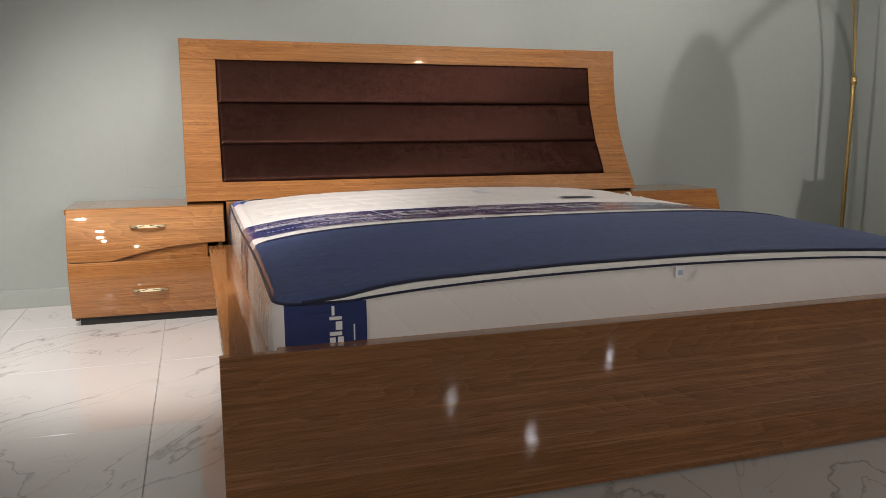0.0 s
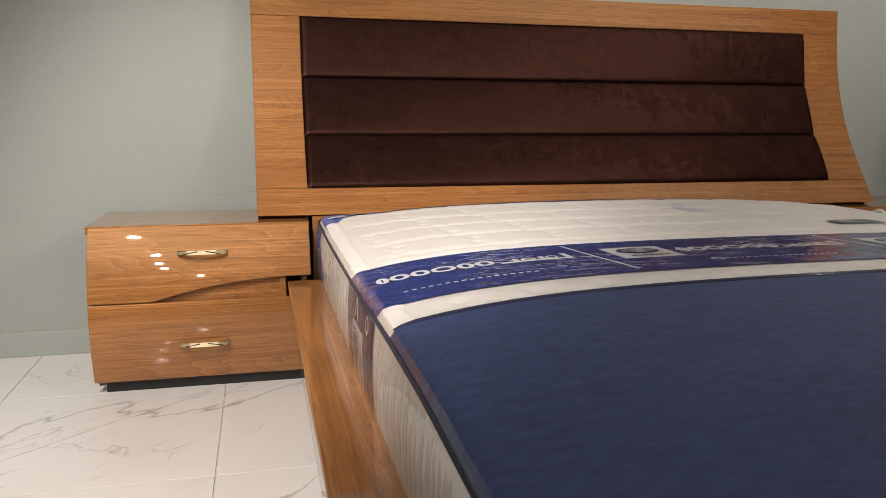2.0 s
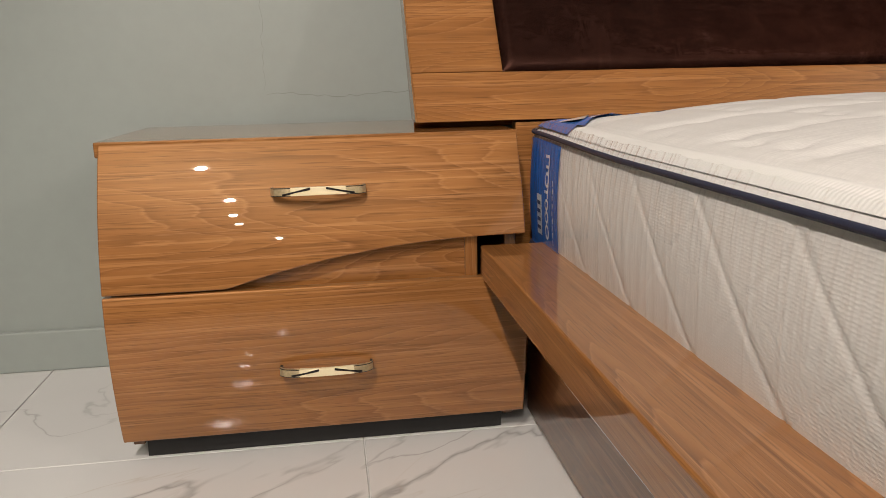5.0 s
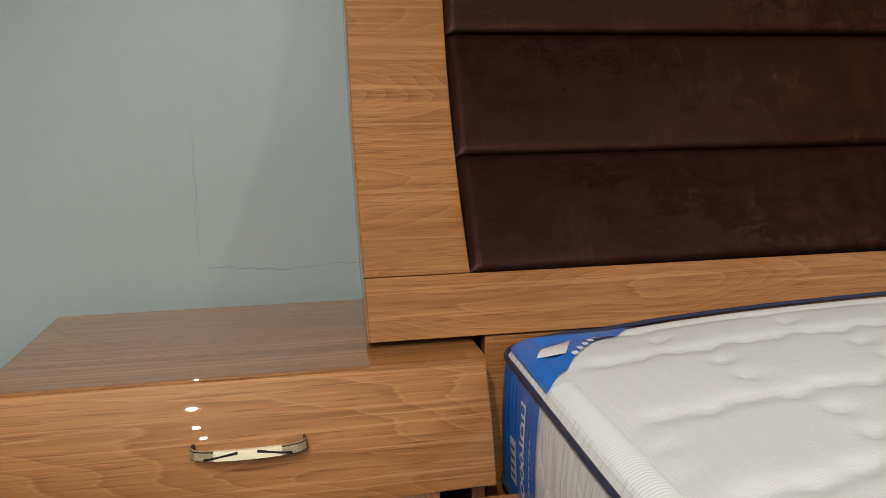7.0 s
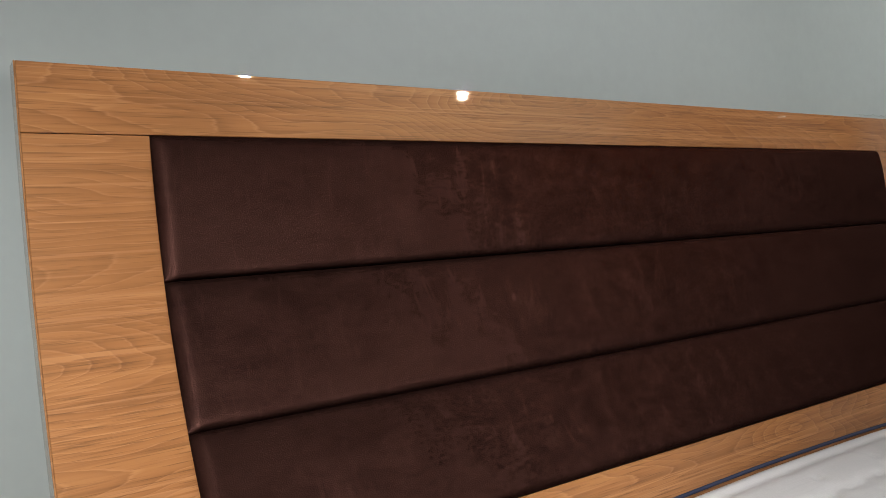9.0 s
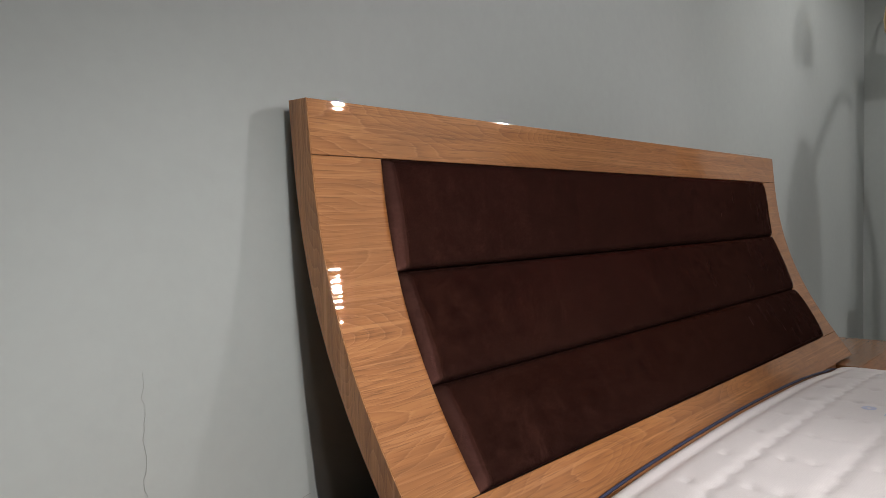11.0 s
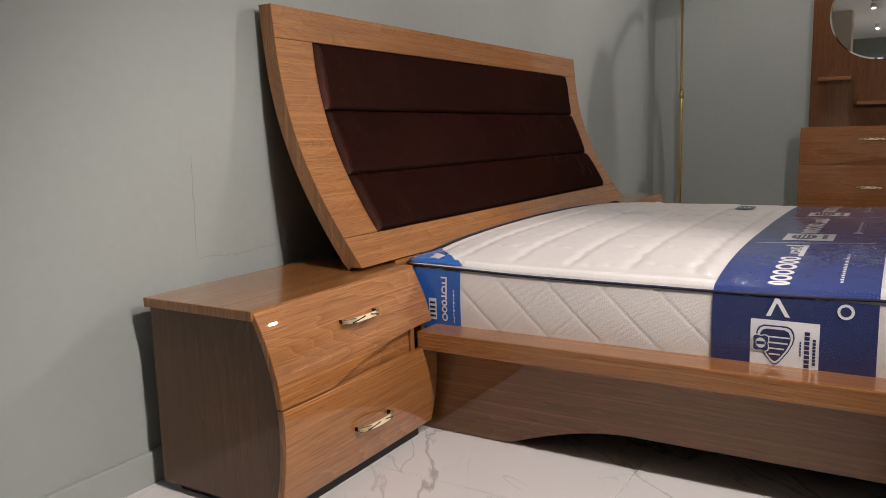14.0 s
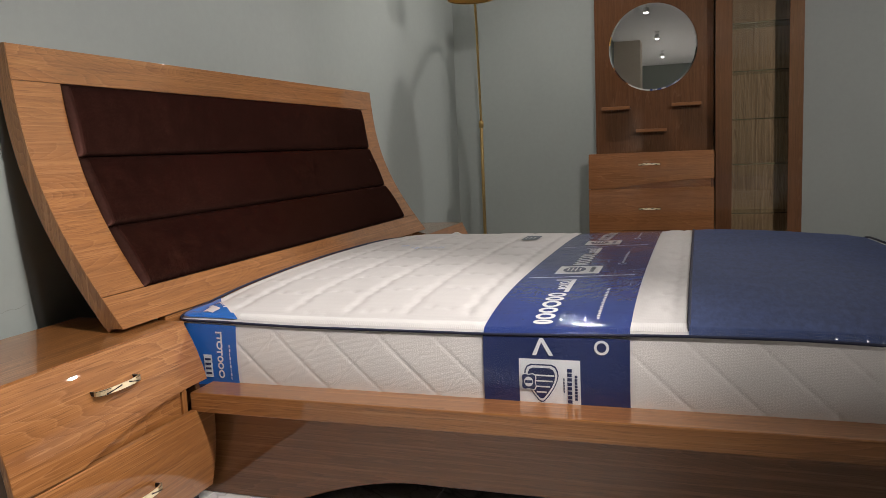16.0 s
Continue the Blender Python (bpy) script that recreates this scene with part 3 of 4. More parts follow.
def side_panel(flip):
    """The board under the rail, with its long low arch."""
    rows = []
    n = 90
    y0, y1 = -0.385, FOOT_Y + 0.026
    x = -0.006 if not flip else 2 * MID + 0.006
    for i in range(n + 1):
        y = y0 + (y1 - y0) * i / n
        a = min(1.0, max(0.0, (-0.70 - y) / 0.36))
        b = min(1.0, max(0.0, (y - (FOOT_Y + 0.16)) / 0.36))
        low = 0.002 + 0.083 * min(math.sin(a * math.pi / 2), math.sin(b * math.pi / 2))
        rows.append([(x, y, low), (x, y, low + (RAIL_B - low) * 0.5), (x, y, RAIL_B - 0.0005)])
    d = 0.02 if not flip else -0.02
    return crisp(sheet(rows, lambda i, j: (d, 0, 0)), 0.0015, 1, 0.9)


for flip in (False, True):
    bed_part("side_rail", side_rail(flip), wood_y, "broad flat lacquered side rail")
    bed_part("side_panel", side_panel(flip), wood_low_shaded, "recessed side board, rail's shade drawn as darker veneer, with a low arch cut out")
bed_part("footboard", box(-0.118, 2 * MID + 0.118, FOOT_Y, FOOT_Y + 0.024, 0.006, 0.395, 0.002), wood_foot_shaded, "flat glossy footboard")
bed_part("foot_ledge", box(-0.002, 2 * MID + 0.002, FOOT_Y + 0.0245, FOOT_Y + 0.052, 0.3, 0.393, 0.002), wood_x)
# unseen dark board, added against light crossing under the bed
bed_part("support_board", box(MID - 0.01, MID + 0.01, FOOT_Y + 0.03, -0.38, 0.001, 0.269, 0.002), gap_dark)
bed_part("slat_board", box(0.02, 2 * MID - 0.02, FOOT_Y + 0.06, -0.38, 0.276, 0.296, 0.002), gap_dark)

# ---- the mattress ----
MT_B, MT_F = -0.358, -2.362            # head and foot ends
MT_LOW, MT_EDGE, MT_R = 0.3, 0.486, 0.055
BLUE_Y, BAND_A, BAND_B = -1.712, -1.243, -1.586
MT_AT = (MID, -1.37, MT_LOW)
mattress = thing("mattress", MT_AT, "white quilted mattress in clear wrapping with blue bands, on bed", "mattress")


def mt_part(name, bm, material, label="", smooth=True, parent=None):
    return part(name, bm, material, parent or mattress, label, smooth, MT_AT)


def corner(x, y):
    """Draw a point of the square plan in towards the rounded corners."""
    dx, dy = min(x - BED_X0, BED_X1 - x), min(MT_B - y, y - MT_F)
    a, b = MT_R - dx, MT_R - dy
    if a > 0 and b > 0:
        f = max(a, b) / math.hypot(a, b)
        sx, sy = (1 if x < MID else -1), (1 if y < -1.37 else -1)
        x = (BED_X0 if sx > 0 else BED_X1) + sx * (MT_R - a * f)
        y = (MT_F if sy > 0 else MT_B) + sy * (MT_R - b * f)
    return x, y


def smooth(u):
    u = min(1.0, max(0.0, u))
    return u * u * (3 - 2 * u)


def rise(x):
    """How far the edges across the bed arch up towards the middle."""
    return 0.034 * (1 - math.exp(-max(0.0, min(x - BED_X0, BED_X1 - x) - 0.15) / 0.28))


def edge_z(y, x=0.0):
    """The top edge: highest by the foot panel's seam, sagging to the foot corners, arched across."""
    return MT_EDGE - 0.006 + 0.008 * smooth((y + 0.8) / 0.42) + 0.011 * smooth((-1.22 - y) / 0.55) - 0.014 * smooth((-1.9 - y) / 0.45) + rise(x)


def quilt(x, y, dx, dy):
    """Stitch lines across the bed every 165 mm, with rows of tufts between them."""
    s = (y + 0.52) / 0.165
    k = round(s)
    wave = 0.008 * math.sin(x * 2 * math.pi / 0.095 + k) * abs(math.sin(x * 2 * math.pi / 0.19))
    d = (s - k) * 0.165 + wave
    depth = 0.0045 * math.exp(-abs(d / 0.012) ** 1.3)
    along = (x + 0.05 * (k % 2)) / 0.0475
    depth += 0.0034 * math.exp(-((along - round(along)) * 0.0475 / 0.009) ** 2) * math.exp(-(d / 0.011) ** 2)
    # tufts
    c = math.floor(s)
    r = (x + 0.03 * c) / 0.19
    m = round(r)
    ax = (r - m) * 0.19 + 0.006 * math.sin(y * 60)
    f = (s - c) * 3.0
    at = min(2, max(1, round(f)))
    ay = (f - at) * 0.055
    depth += 0.0022 * math.exp(-abs(ax / 0.018) ** 1.4)
    depth += 0.0066 * math.exp(-(ax / 0.0125) ** 2 - (ay / 0.0095) ** 2)
    edge = min(1, max(0, min(dx, dy) - 0.045) / 0.03)
    band = min(1.0, max(0.0, abs(y - (BAND_A + BAND_B) / 2) - (BAND_A - BAND_B) / 2 - 0.004) / 0.03)
    foot = min(1.0, max(0.0, (y - BLUE_Y) / 0.02))
    out = (0.0045 - depth) * edge * band * foot
    out += 0.002 * noise.noise((x * 6, y * 6, 2.0)) * edge * band * foot
    # the taped border along the edges, and tucks beside the foot panel
    rim = min(dx, dy)
    if y > BLUE_Y + 0.06 and not BAND_B - 0.02 < y < BAND_A + 0.02:
        out -= 0.004 * math.exp(-((rim - 0.045) / 0.006) ** 2) - 0.003 * math.exp(-((rim - 0.024) / 0.014) ** 2)
    t = x / 0.125
    out -= 0.009 * math.exp(-((t - round(t)) * 0.125 / 0.014) ** 2 - ((y - BLUE_Y - 0.06) / 0.01) ** 2) * min(1, dx / 0.03)
    return out


def top_z(x, y, quilted=True):
    dx, dy = max(0, min(x - BED_X0, BED_X1 - x)), max(0, min(MT_B - y, y - MT_F))
    inner = 1 - math.exp(-dy / 0.13)
    z = edge_z(y) + 0.010 * min(1, min(dx, dy) / 0.012) ** 0.5 + rise(x) * (1 - inner) + 0.052 * (1 - math.exp(-dx / 0.2)) * inner
    if quilted and y > BLUE_Y:
        z += quilt(x, y, dx, dy)
    else:
        z += (0.003 * noise.noise((x * 3.1, y * 4.3, 5.0)) + 0.0011 * noise.noise((x * 6, y * 19, 2.0)) + 0.0007 * noise.noise((x * 21, y * 11, 4.0))) * min(1, dx / 0.05, max(0, BLUE_Y - y) / 0.05)
        z += 0.008 * math.exp(-((y - MT_F) / 0.055) ** 2) * min(1, max(0, dx - 0.03) / 0.25)
    return z


def top_sheet(x0, x1, y0, y1, step, lift=0.0, quilted=True, fade=True):
    nx, ny = max(2, int((x1 - x0) / step)), max(2, int((y1 - y0) / step))
    rows = []
    for i in range(ny + 1):
        y = y0 + (y1 - y0) * i / ny
        row = []
        for j in range(nx + 1):
            x = x0 + (x1 - x0) * j / nx
            cx, cy = corner(x, y)
            row.append((cx, cy, top_z(x, y, quilted) + lift * (min(1.0, (x - BED_X0) / 0.009, (BED_X1 - x) / 0.009, (y - MT_F) / 0.03) if fade else 1)))
        rows.append(row)
    return sheet(rows)


mt_part("quilted_top", top_sheet(BED_X0, BED_X1, BLUE_Y, MT_B, 0.0095), quilt_white, "soft white quilted top")
mt_part("blue_panel", top_sheet(BED_X0, BED_X1, MT_F + 0.001, BLUE_Y, 0.0125, 0.0035, False), navy_cloth, "smooth slate blue cloth at the foot end")


def outline(step=0.012, grow=0.0):
    """Points round the mattress, anticlockwise seen from above, from the middle of the left side."""
    pts = []
    r = MT_R
    x0, x1, y0, y1 = BED_X0, BED_X1, MT_F, MT_B

    def straight(a, b):
        n = int(math.hypot(b[0] - a[0], b[1] - a[1]) / step)
        for i in range(n):
            pts.append((a[0] + (b[0] - a[0]) * i / n, a[1] + (b[1] - a[1]) * i / n))

    def bend(cx, cy, start):
        for i in range(8):
            t = start + math.pi / 2 * i / 8
            pts.append((cx + r * math.cos(t), cy + r * math.sin(t)))
    straight((x0, y1 - r), (x0, y0 + r))
    bend(x0 + r, y0 + r, math.pi)
    straight((x0 + r, y0), (x1 - r, y0))
    bend(x1 - r, y0 + r, 1.5 * math.pi)
    straight((x1, y0 + r), (x1, y1 - r))
    bend(x1 - r, y1 - r, 0)
    straight((x1 - r, y1), (x0 + r, y1))
    bend(x0 + r, y1 - r, math.pi / 2)
    if not grow:
        return pts
    out = []
    for i, p in enumerate(pts):
        a, b = pts[i - 1], pts[(i + 1) % len(pts)]
        d = Vector((b[0] - a[0], b[1] - a[1])).normalized()
        out.append((p[0] + d.y * grow, p[1] - d.x * grow))
    return out


def side_bulge(z, s, quilted=True):
    v = (z - MT_LOW) / (MT_EDGE - MT_LOW)
    g = 0.006 * math.sin(math.pi * min(1, max(0, v))) ** 0.7
    if quilted:
        for sign in (1, -1):
            f = ((s + sign * (z - 0.39) * 1.05) / 0.15) % 1.0
            f = min(f, 1 - f) * 0.15
            g -= (0.0022 if sign > 0 else 0.0014) * math.exp(-(f / 0.0026) ** 2)
    return g


def mattress_side():
    rows = []
    base = outline(0.004)
    nz = 40
    for i in range(nz + 1):
        row = []
        s = 0.0
        for j, p in enumerate(base):
            a, b = base[j - 1], base[(j + 1) % len(base)]
            d = Vector((b[0] - a[0], b[1] - a[1])).normalized()
            s += 0.012
            foot = p[1] < MT_F + 0.03
            z = MT_LOW + (edge_z(p[1], p[0]) - MT_LOW) * i / nz
            g = side_bulge(z, p[1] * -1 if not foot else p[0], True)
            row.append((p[0] + d.y * g, p[1] - d.x * g, z))
        rows.append(row)
    bm = sheet(rows, closed=True)
    return bm


mt_part("border", mattress_side(), side_white, "white knitted border with diamond stitching")
mt_part("underside", box(BED_X0 + 0.03, BED_X1 - 0.03, MT_F + 0.03, MT_B - 0.03, MT_LOW + 0.001, MT_LOW + 0.02, 0.004), quilt_white, smooth=False)
mt_part("piping", tube([(x, y, edge_z(y, x) + 0.002 + (0.012 * smooth(min(x - BED_X0, BED_X1 - x) / 0.12) if y > MT_B - 0.02 else 0.0)) for x, y in outline(0.02, 0.003)], 0.0036, 8, True), navy_cord, "dark navy corded edge")
mt_part("piping", tube([(x, y, MT_LOW + 0.006) for x, y in outline(0.02, 0.003)], 0.006, 8, True), navy_cord, "dark navy corded edge")


seam = [(BED_X0 + 0.006 + i * 0.0117, BLUE_Y) for i in range(161)]
mt_part("piping", tube([(x, y, top_z(x, y, False) + 0.0038) for x, y in seam], [0.0042 * min(1, 0.3 + i / 4, 0.3 + (160 - i) / 4) for i in range(161)], 8), navy_cord, "dark navy corded edge")

# white strip between two cords along the foot edge
rows = []
for i in range(121):
    x = 0.052 + i * (BED_X1 - 0.104) / 120
    s = min(1.0, (min(x, BED_X1 - x) - 0.052) / 0.2)
    s = math.sin(s * math.pi / 2)
    lo = edge_z(MT_F, x) + 0.003
    hi = lo + s * (top_z(x, MT_F + 0.012, False) - lo + 0.001)
    rows.append([(x, MT_F - 0.003 - 0.002 * s, lo), (x, MT_F - 0.003 - 0.004 * s, (lo + hi) / 2), (x, MT_F - 0.003 + 0.001 * s, hi - 0.0005), (x, MT_F + 0.006, hi - 0.007)])
mt_part("foot_strip", sheet(rows), tape_white, "white tape strip along the foot edge")
mt_part("piping", tube([(x, y, z + 0.002) for x, y, z in [r[2] for r in rows]], 0.0043, 8), navy_cord, "dark navy corded edge")


# printed bands
def side_patch(y0, y1, z0, z1, lift, step=0.012):
    """A patch on the left side of the mattress."""
    ny, nz = max(2, int(abs(y1 - y0) / step)), max(2, int((z1 - z0) / step))
    rows = []
    for i in range(ny + 1):
        y = y0 + (y1 - y0) * i / ny
        row = []
        for j in range(nz + 1):
            z = z0 + (z1 - z0) * j / nz
            cx, cy = corner(BED_X0, y)
            row.append((cx - side_bulge(z, -y, False) - lift, cy, z))
        rows.append(row)
    return sheet(rows)


band = mt_part("printed_band", top_sheet(BED_X0, BED_X1, BAND_B, BAND_A, 0.0095, 0.0022, fade=False), royal_film, "royal blue printed band with white lettering shapes")
mt_part("printed_band", side_patch(BAND_A, BAND_B, MT_LOW + 0.012, MT_EDGE - 0.005, 0.0025), navy_film, "navy printed band with a white emblem plate")


def top_polygon(points, lift):
    """A flat shape of (x, y) strips lying on the top: pairs of near and far points."""
    rows = []
    for (xa, ya), (xb, yb) in points:
        row = []
        for k in range(5):
            x, y = xa + (xb - xa) * k / 4, ya + (yb - ya) * k / 4
            row.append((x, y, top_z(x, y) + lift))
        rows.append(row)
    return sheet(rows)


def top_bar(name, x0, x1, y0, y1, material=print_white, lift=0.0028, slant=0.0, parent=None):
    n = max(1, int((x1 - x0) / 0.02))
    pts = [((x0 + (x1 - x0) * i / n, y0), (x0 + (x1 - x0) * i / n + slant, y1)) for i in range(n + 1)]
    mt_part(name, top_polygon(pts, lift), material, parent=parent or band)


def top_ring(name, cx, cy, rx, ry, stroke, lift=0.0028, parent=None, material=print_white):
    """A flat ring lying on the top."""
    rows = []
    for f in (0.0, 1.0):
        row = []
        for k in range(20):
            t = 2 * math.pi * k / 20
            x, y = cx + (rx - stroke * f) * math.cos(t), cy + (ry - stroke * f) * math.sin(t)
            row.append((x, y, top_z(x, y) + lift))
        rows.append(row)
    mt_part(name, sheet(rows, closed=True), material, parent=parent or band)


def wordmark(x):
    """Plain rings and strokes of the size and weight of the lettering, which say nothing."""
    for w in (0.026, 0.04, 0.04, 0.052, 0.036, 0.04):
        top_ring("lettering_ring", x + w / 2, -1.38, w * 0.48, 0.0245, 0.0105)
        x += w
    x += 0.008
    top_bar("lettering_bar", x, x + 0.15, -1.405, -1.392)
    for sx, h in ((0.03, 0.022), (0.085, 0.028), (0.138, 0.044)):
        top_bar("lettering_bar", x + sx, x + sx + 0.012, -1.3917, -1.392 + h)
    top_ring("lettering_ring", x + 0.062, -1.381, 0.016, 0.013, 0.007)
    top_ring("lettering_ring", x + 0.112, -1.378, 0.013, 0.015, 0.006)
    return x + 0.16


for x in (0.03, 0.66, 1.3):
    end = wordmark(x)
    for k in range(17):
        top_bar("address_bar", x + 0.03 + 0.015 * k, x + 0.0385 + 0.015 * k, -1.511, -1.505 + 0.002 * (k % 2))
    top_bar("dividing_line", end + 0.045, end + 0.051, -1.56, -1.262, slant=-0.03)
    top_bar("emblem_plate", end + 0.075, end + 0.205, -1.455, -1.325, lift=0.003)
    top_ring("emblem_ring", end + 0.14, -1.376, 0.046, 0.034, 0.0335, 0.0038, None, print_navy)
    for k, hw in enumerate((0.022, 0.034, 0.034, 0.022)):
        top_bar("emblem_bar", end + 0.14 - hw, end + 0.14 + hw, -1.396 + 0.012 * k, -1.3915 + 0.012 * k, print_white, 0.0046)
    for k in range(7):
        top_bar("lettering_bar", end + 0.1 + 0.012 * k, end + 0.109 + 0.012 * k, -1.437, -1.424, print_navy, 0.0038)
    if x > 0.5:
        top_ring("round_mark", x + 0.012, -1.508, 0.014, 0.013, 0.005)

emblem = mt_part("emblem_plate", side_patch(-1.33, -1.474, 0.312, 0.428, 0.0032), print_white, "white plate with a plain navy shield shape")


def side_shape(name, pts, lift, material=print_navy):
    """A flat shape on the left side through points (y, z)."""
    bm = bmesh.new()
    vs = [bm.verts.new((BED_X0 - side_bulge(z, 0, False) - 0.0034 - lift * 0.3, y, z)) for y, z in pts]
    f = bm.faces.new(vs)
    f.normal_update()
    if f.normal.x > 0:
        f.normal_flip()
    part(name, bm, material, emblem, offset=MT_AT)


# shield: a broad rounded triangle with its point down, drawn in (y, z)
def shield(cy, cz, w, h):
    side = ((-0.30, 0.47), (-0.42, 0.42), (-0.48, 0.32), (-0.5, 0.2), (-0.46, 0.06), (-0.36, -0.12), (-0.22, -0.3), (-0.1, -0.43), (-0.04, -0.47))
    pts = [(cy + a * w, cz + b * h) for a, b in side]
    return pts + [(cy - a * w, cz + b * h) for a, b in reversed(side)]


SH_Y, SH_Z = -1.383, 0.37
side_shape("emblem_shield", shield(SH_Y, SH_Z, 0.082, 0.098), 0.0010)
side_shape("emblem_shield", shield(SH_Y, SH_Z, 0.076, 0.091), 0.0022, print_white)
side_shape("emblem_shield", shield(SH_Y, SH_Z, 0.066, 0.079), 0.0034)
for k, hw in enumerate((0.012, 0.02, 0.027, 0.031)):
    z = 0.347 + 0.0135 * k
    side_shape("emblem_bar", [(SH_Y + hw, z), (SH_Y - hw, z), (SH_Y - hw, z + 0.0036), (SH_Y + hw, z + 0.0036)], 0.0046, print_white)
BG_Y, BG_Z = -1.353, 0.373
for k, (r, mat) in enumerate(((0.021, print_white), (0.0185, print_navy), (0.012, print_white))):
    pts = []
    for q in range(24):
        t = 2 * math.pi * q / 24
        e = r * (1 + 0.16 * math.cos(4 * t + math.pi)) if k < 2 else r * 0.95
        pts.append((BG_Y + e * 0.95 * math.cos(t), BG_Z + e * 1.05 * math.sin(t)))
    side_shape("emblem_badge", pts, 0.0058 + 0.0012 * k, mat)
side_shape("emblem_bar", [(BG_Y + 0.009, BG_Z - 0.0035), (BG_Y - 0.009, BG_Z - 0.0035), (BG_Y - 0.009, BG_Z + 0.0035), (BG_Y + 0.009, BG_Z + 0.0035)], 0.0096)
for y, w, z0, z1 in ((-1.4345, 0.003, 0.35, 0.386), (-1.444, 0.0105, 0.324, 0.41), (-1.461, 0.0062, 0.332, 0.394)):
    n = 8 if w > 0.005 else 5
    for k in range(n):
        za = z0 + (z1 - z0) * k / n
        side_shape("lettering_bar", [(y, za), (y - w, za), (y - w, za + (z1 - z0) / n * 0.78), (y, za + (z1 - z0) / n * 0.78)], 0.0012)
# the large initial and the round mark at the edge of the band
side_shape("lettering_bar", [(-1.402, 0.437), (-1.412, 0.437), (-1.388, 0.478), (-1.378, 0.478)], 0.001, print_white)
side_shape("lettering_bar", [(-1.362, 0.437), (-1.372, 0.437), (-1.388, 0.478), (-1.380, 0.478)], 0.002, print_white)
side_shape("round_mark", [(-1.523 + 0.017 * math.cos(k * math.pi / 9), 0.46 + 0.017 * math.sin(k * math.pi / 9)) for k in range(18)], 0.001, print_white)
side_shape("round_mark", [(-1.523 + 0.011 * math.cos(k * math.pi / 9), 0.46 + 0.011 * math.sin(k * math.pi / 9)) for k in range(18)], 0.0022, print_navy)

# bright blue corner label at the head end
rows = []
for i in range(13):
    t = math.pi / 2 * i / 12
    row = []
    for j in range(13):
        f = j / 12
        w = 1 / (math.sin(t) + math.cos(t)) * (1 - 0.10 * math.sin(2 * t))
        x, y = 0.004 + f * 0.21 * w * math.sin(t), MT_B - 0.004 - f * 0.198 * w * math.cos(t)
        cx, cy = corner(x, y)
        row.append((cx, cy, top_z(x, y) + 0.004))
    rows.append(row)
corner_label = mt_part("corner_label", sheet(rows), sky_film, "bright blue printed corner label")
rows = []
for i in range(25):
    p = (BED_X0, MT_B - 0.199 + 0.199 * i / 24)
    cx, cy = corner(p[0], p[1])
    rows.append([(cx - side_bulge(z, 0, False) - 0.0025, cy, z) for z in [MT_LOW + 0.012 + k * (edge_z(cy) - MT_LOW - 0.018) / 12 for k in range(13)]])
mt_part("corner_label", sheet(rows), sky_film, "bright blue printed corner label")
def side_ring(name, cy, cz, ry, rz, stroke, lift, material=print_white):
    """A flat ring on the left side."""
    rows = [[(BED_X0 - side_bulge(cz + (rz - stroke * f) * math.sin(t), 0, False) - 0.0036, cy + (ry - stroke * f) * math.cos(t), cz + (rz - stroke * f) * math.sin(t))
             for t in (2 * math.pi * k / 20 for k in range(20))] for f in (0, 1)]
    part(name, sheet(rows, closed=True), material, emblem, offset=MT_AT)


for cz, rz in ((0.345, 0.012), (0.368, 0.01), (0.387, 0.009), (0.425, 0.012)):
    side_ring("lettering_ring", -0.505, cz, 0.0095, rz, 0.0045, 0.0012)
for z0, z1, w in ((0.397, 0.462, 0.0045), (0.404, 0.4085, 0.018), (0.442, 0.4465, 0.016), (0.4575, 0.462, 0.02)):
    side_shape("lettering_bar", [(-0.513, z0), (-0.513 + w, z0), (-0.513 + w, z1), (-0.513, z1)], 0.0012, print_white)
for y, w, z0, z1, n in ((-0.534, 0.004, 0.33, 0.43, 9),):
    for k in range(n):
        za = z0 + (z1 - z0) * k / n
        h = (z1 - z0) / n * 0.74
        side_shape("lettering_bar", [(y, za), (y - w * (0.6 + 0.4 * (k % 2)), za), (y - w * (0.6 + 0.4 * (k % 2)), za + h), (y, za + h)], 0.0012, print_white)
side_shape("emblem_plate", [(-0.452, 0.335), (-0.478, 0.335), (-0.478, 0.398), (-0.452, 0.398)], 0.0012, print_white)
for k in range(4):
    side_shape("emblem_bar", [(-0.456, 0.343 + 0.013 * k), (-0.474, 0.343 + 0.013 * k), (-0.474, 0.349 + 0.013 * k), (-0.456, 0.349 + 0.013 * k)], 0.0024)
top_bar("emblem_plate", 0.02, 0.06, -0.47, -0.42, lift=0.0052, slant=0.025, parent=corner_label)
top_bar("emblem_bar", 0.034, 0.05, -0.458, -0.435, print_navy, 0.006, slant=0.012, parent=corner_label)
for k in range(6):
    top_bar("lettering_bar", 0.066 + 0.012 * k, 0.0735 + 0.012 * k, -0.484 + 0.013 * k, -0.472 + 0.013 * k, lift=0.0052, parent=corner_label)

# navy corner label at the foot end
rows = []
for i in range(26):
    x = BED_X0 + 0.187 * i / 25
    cx, cy = corner(x, MT_F)
    rows.append([(cx, cy - side_bulge(z, 0, False) - 0.0025, z) for z in [MT_LOW + 0.012 + k * 0.0139 for k in range(13)]])
foot_label = mt_part("corner_label", sheet(rows), navy_film, "dark navy printed corner label")


def foot_bar(x0, x1, z0, z1):
    part("lettering_bar", box(x0, x1, MT_F - 0.0098, MT_F - 0.0088, z0, z1, 0), print_white, foot_label, offset=MT_AT)


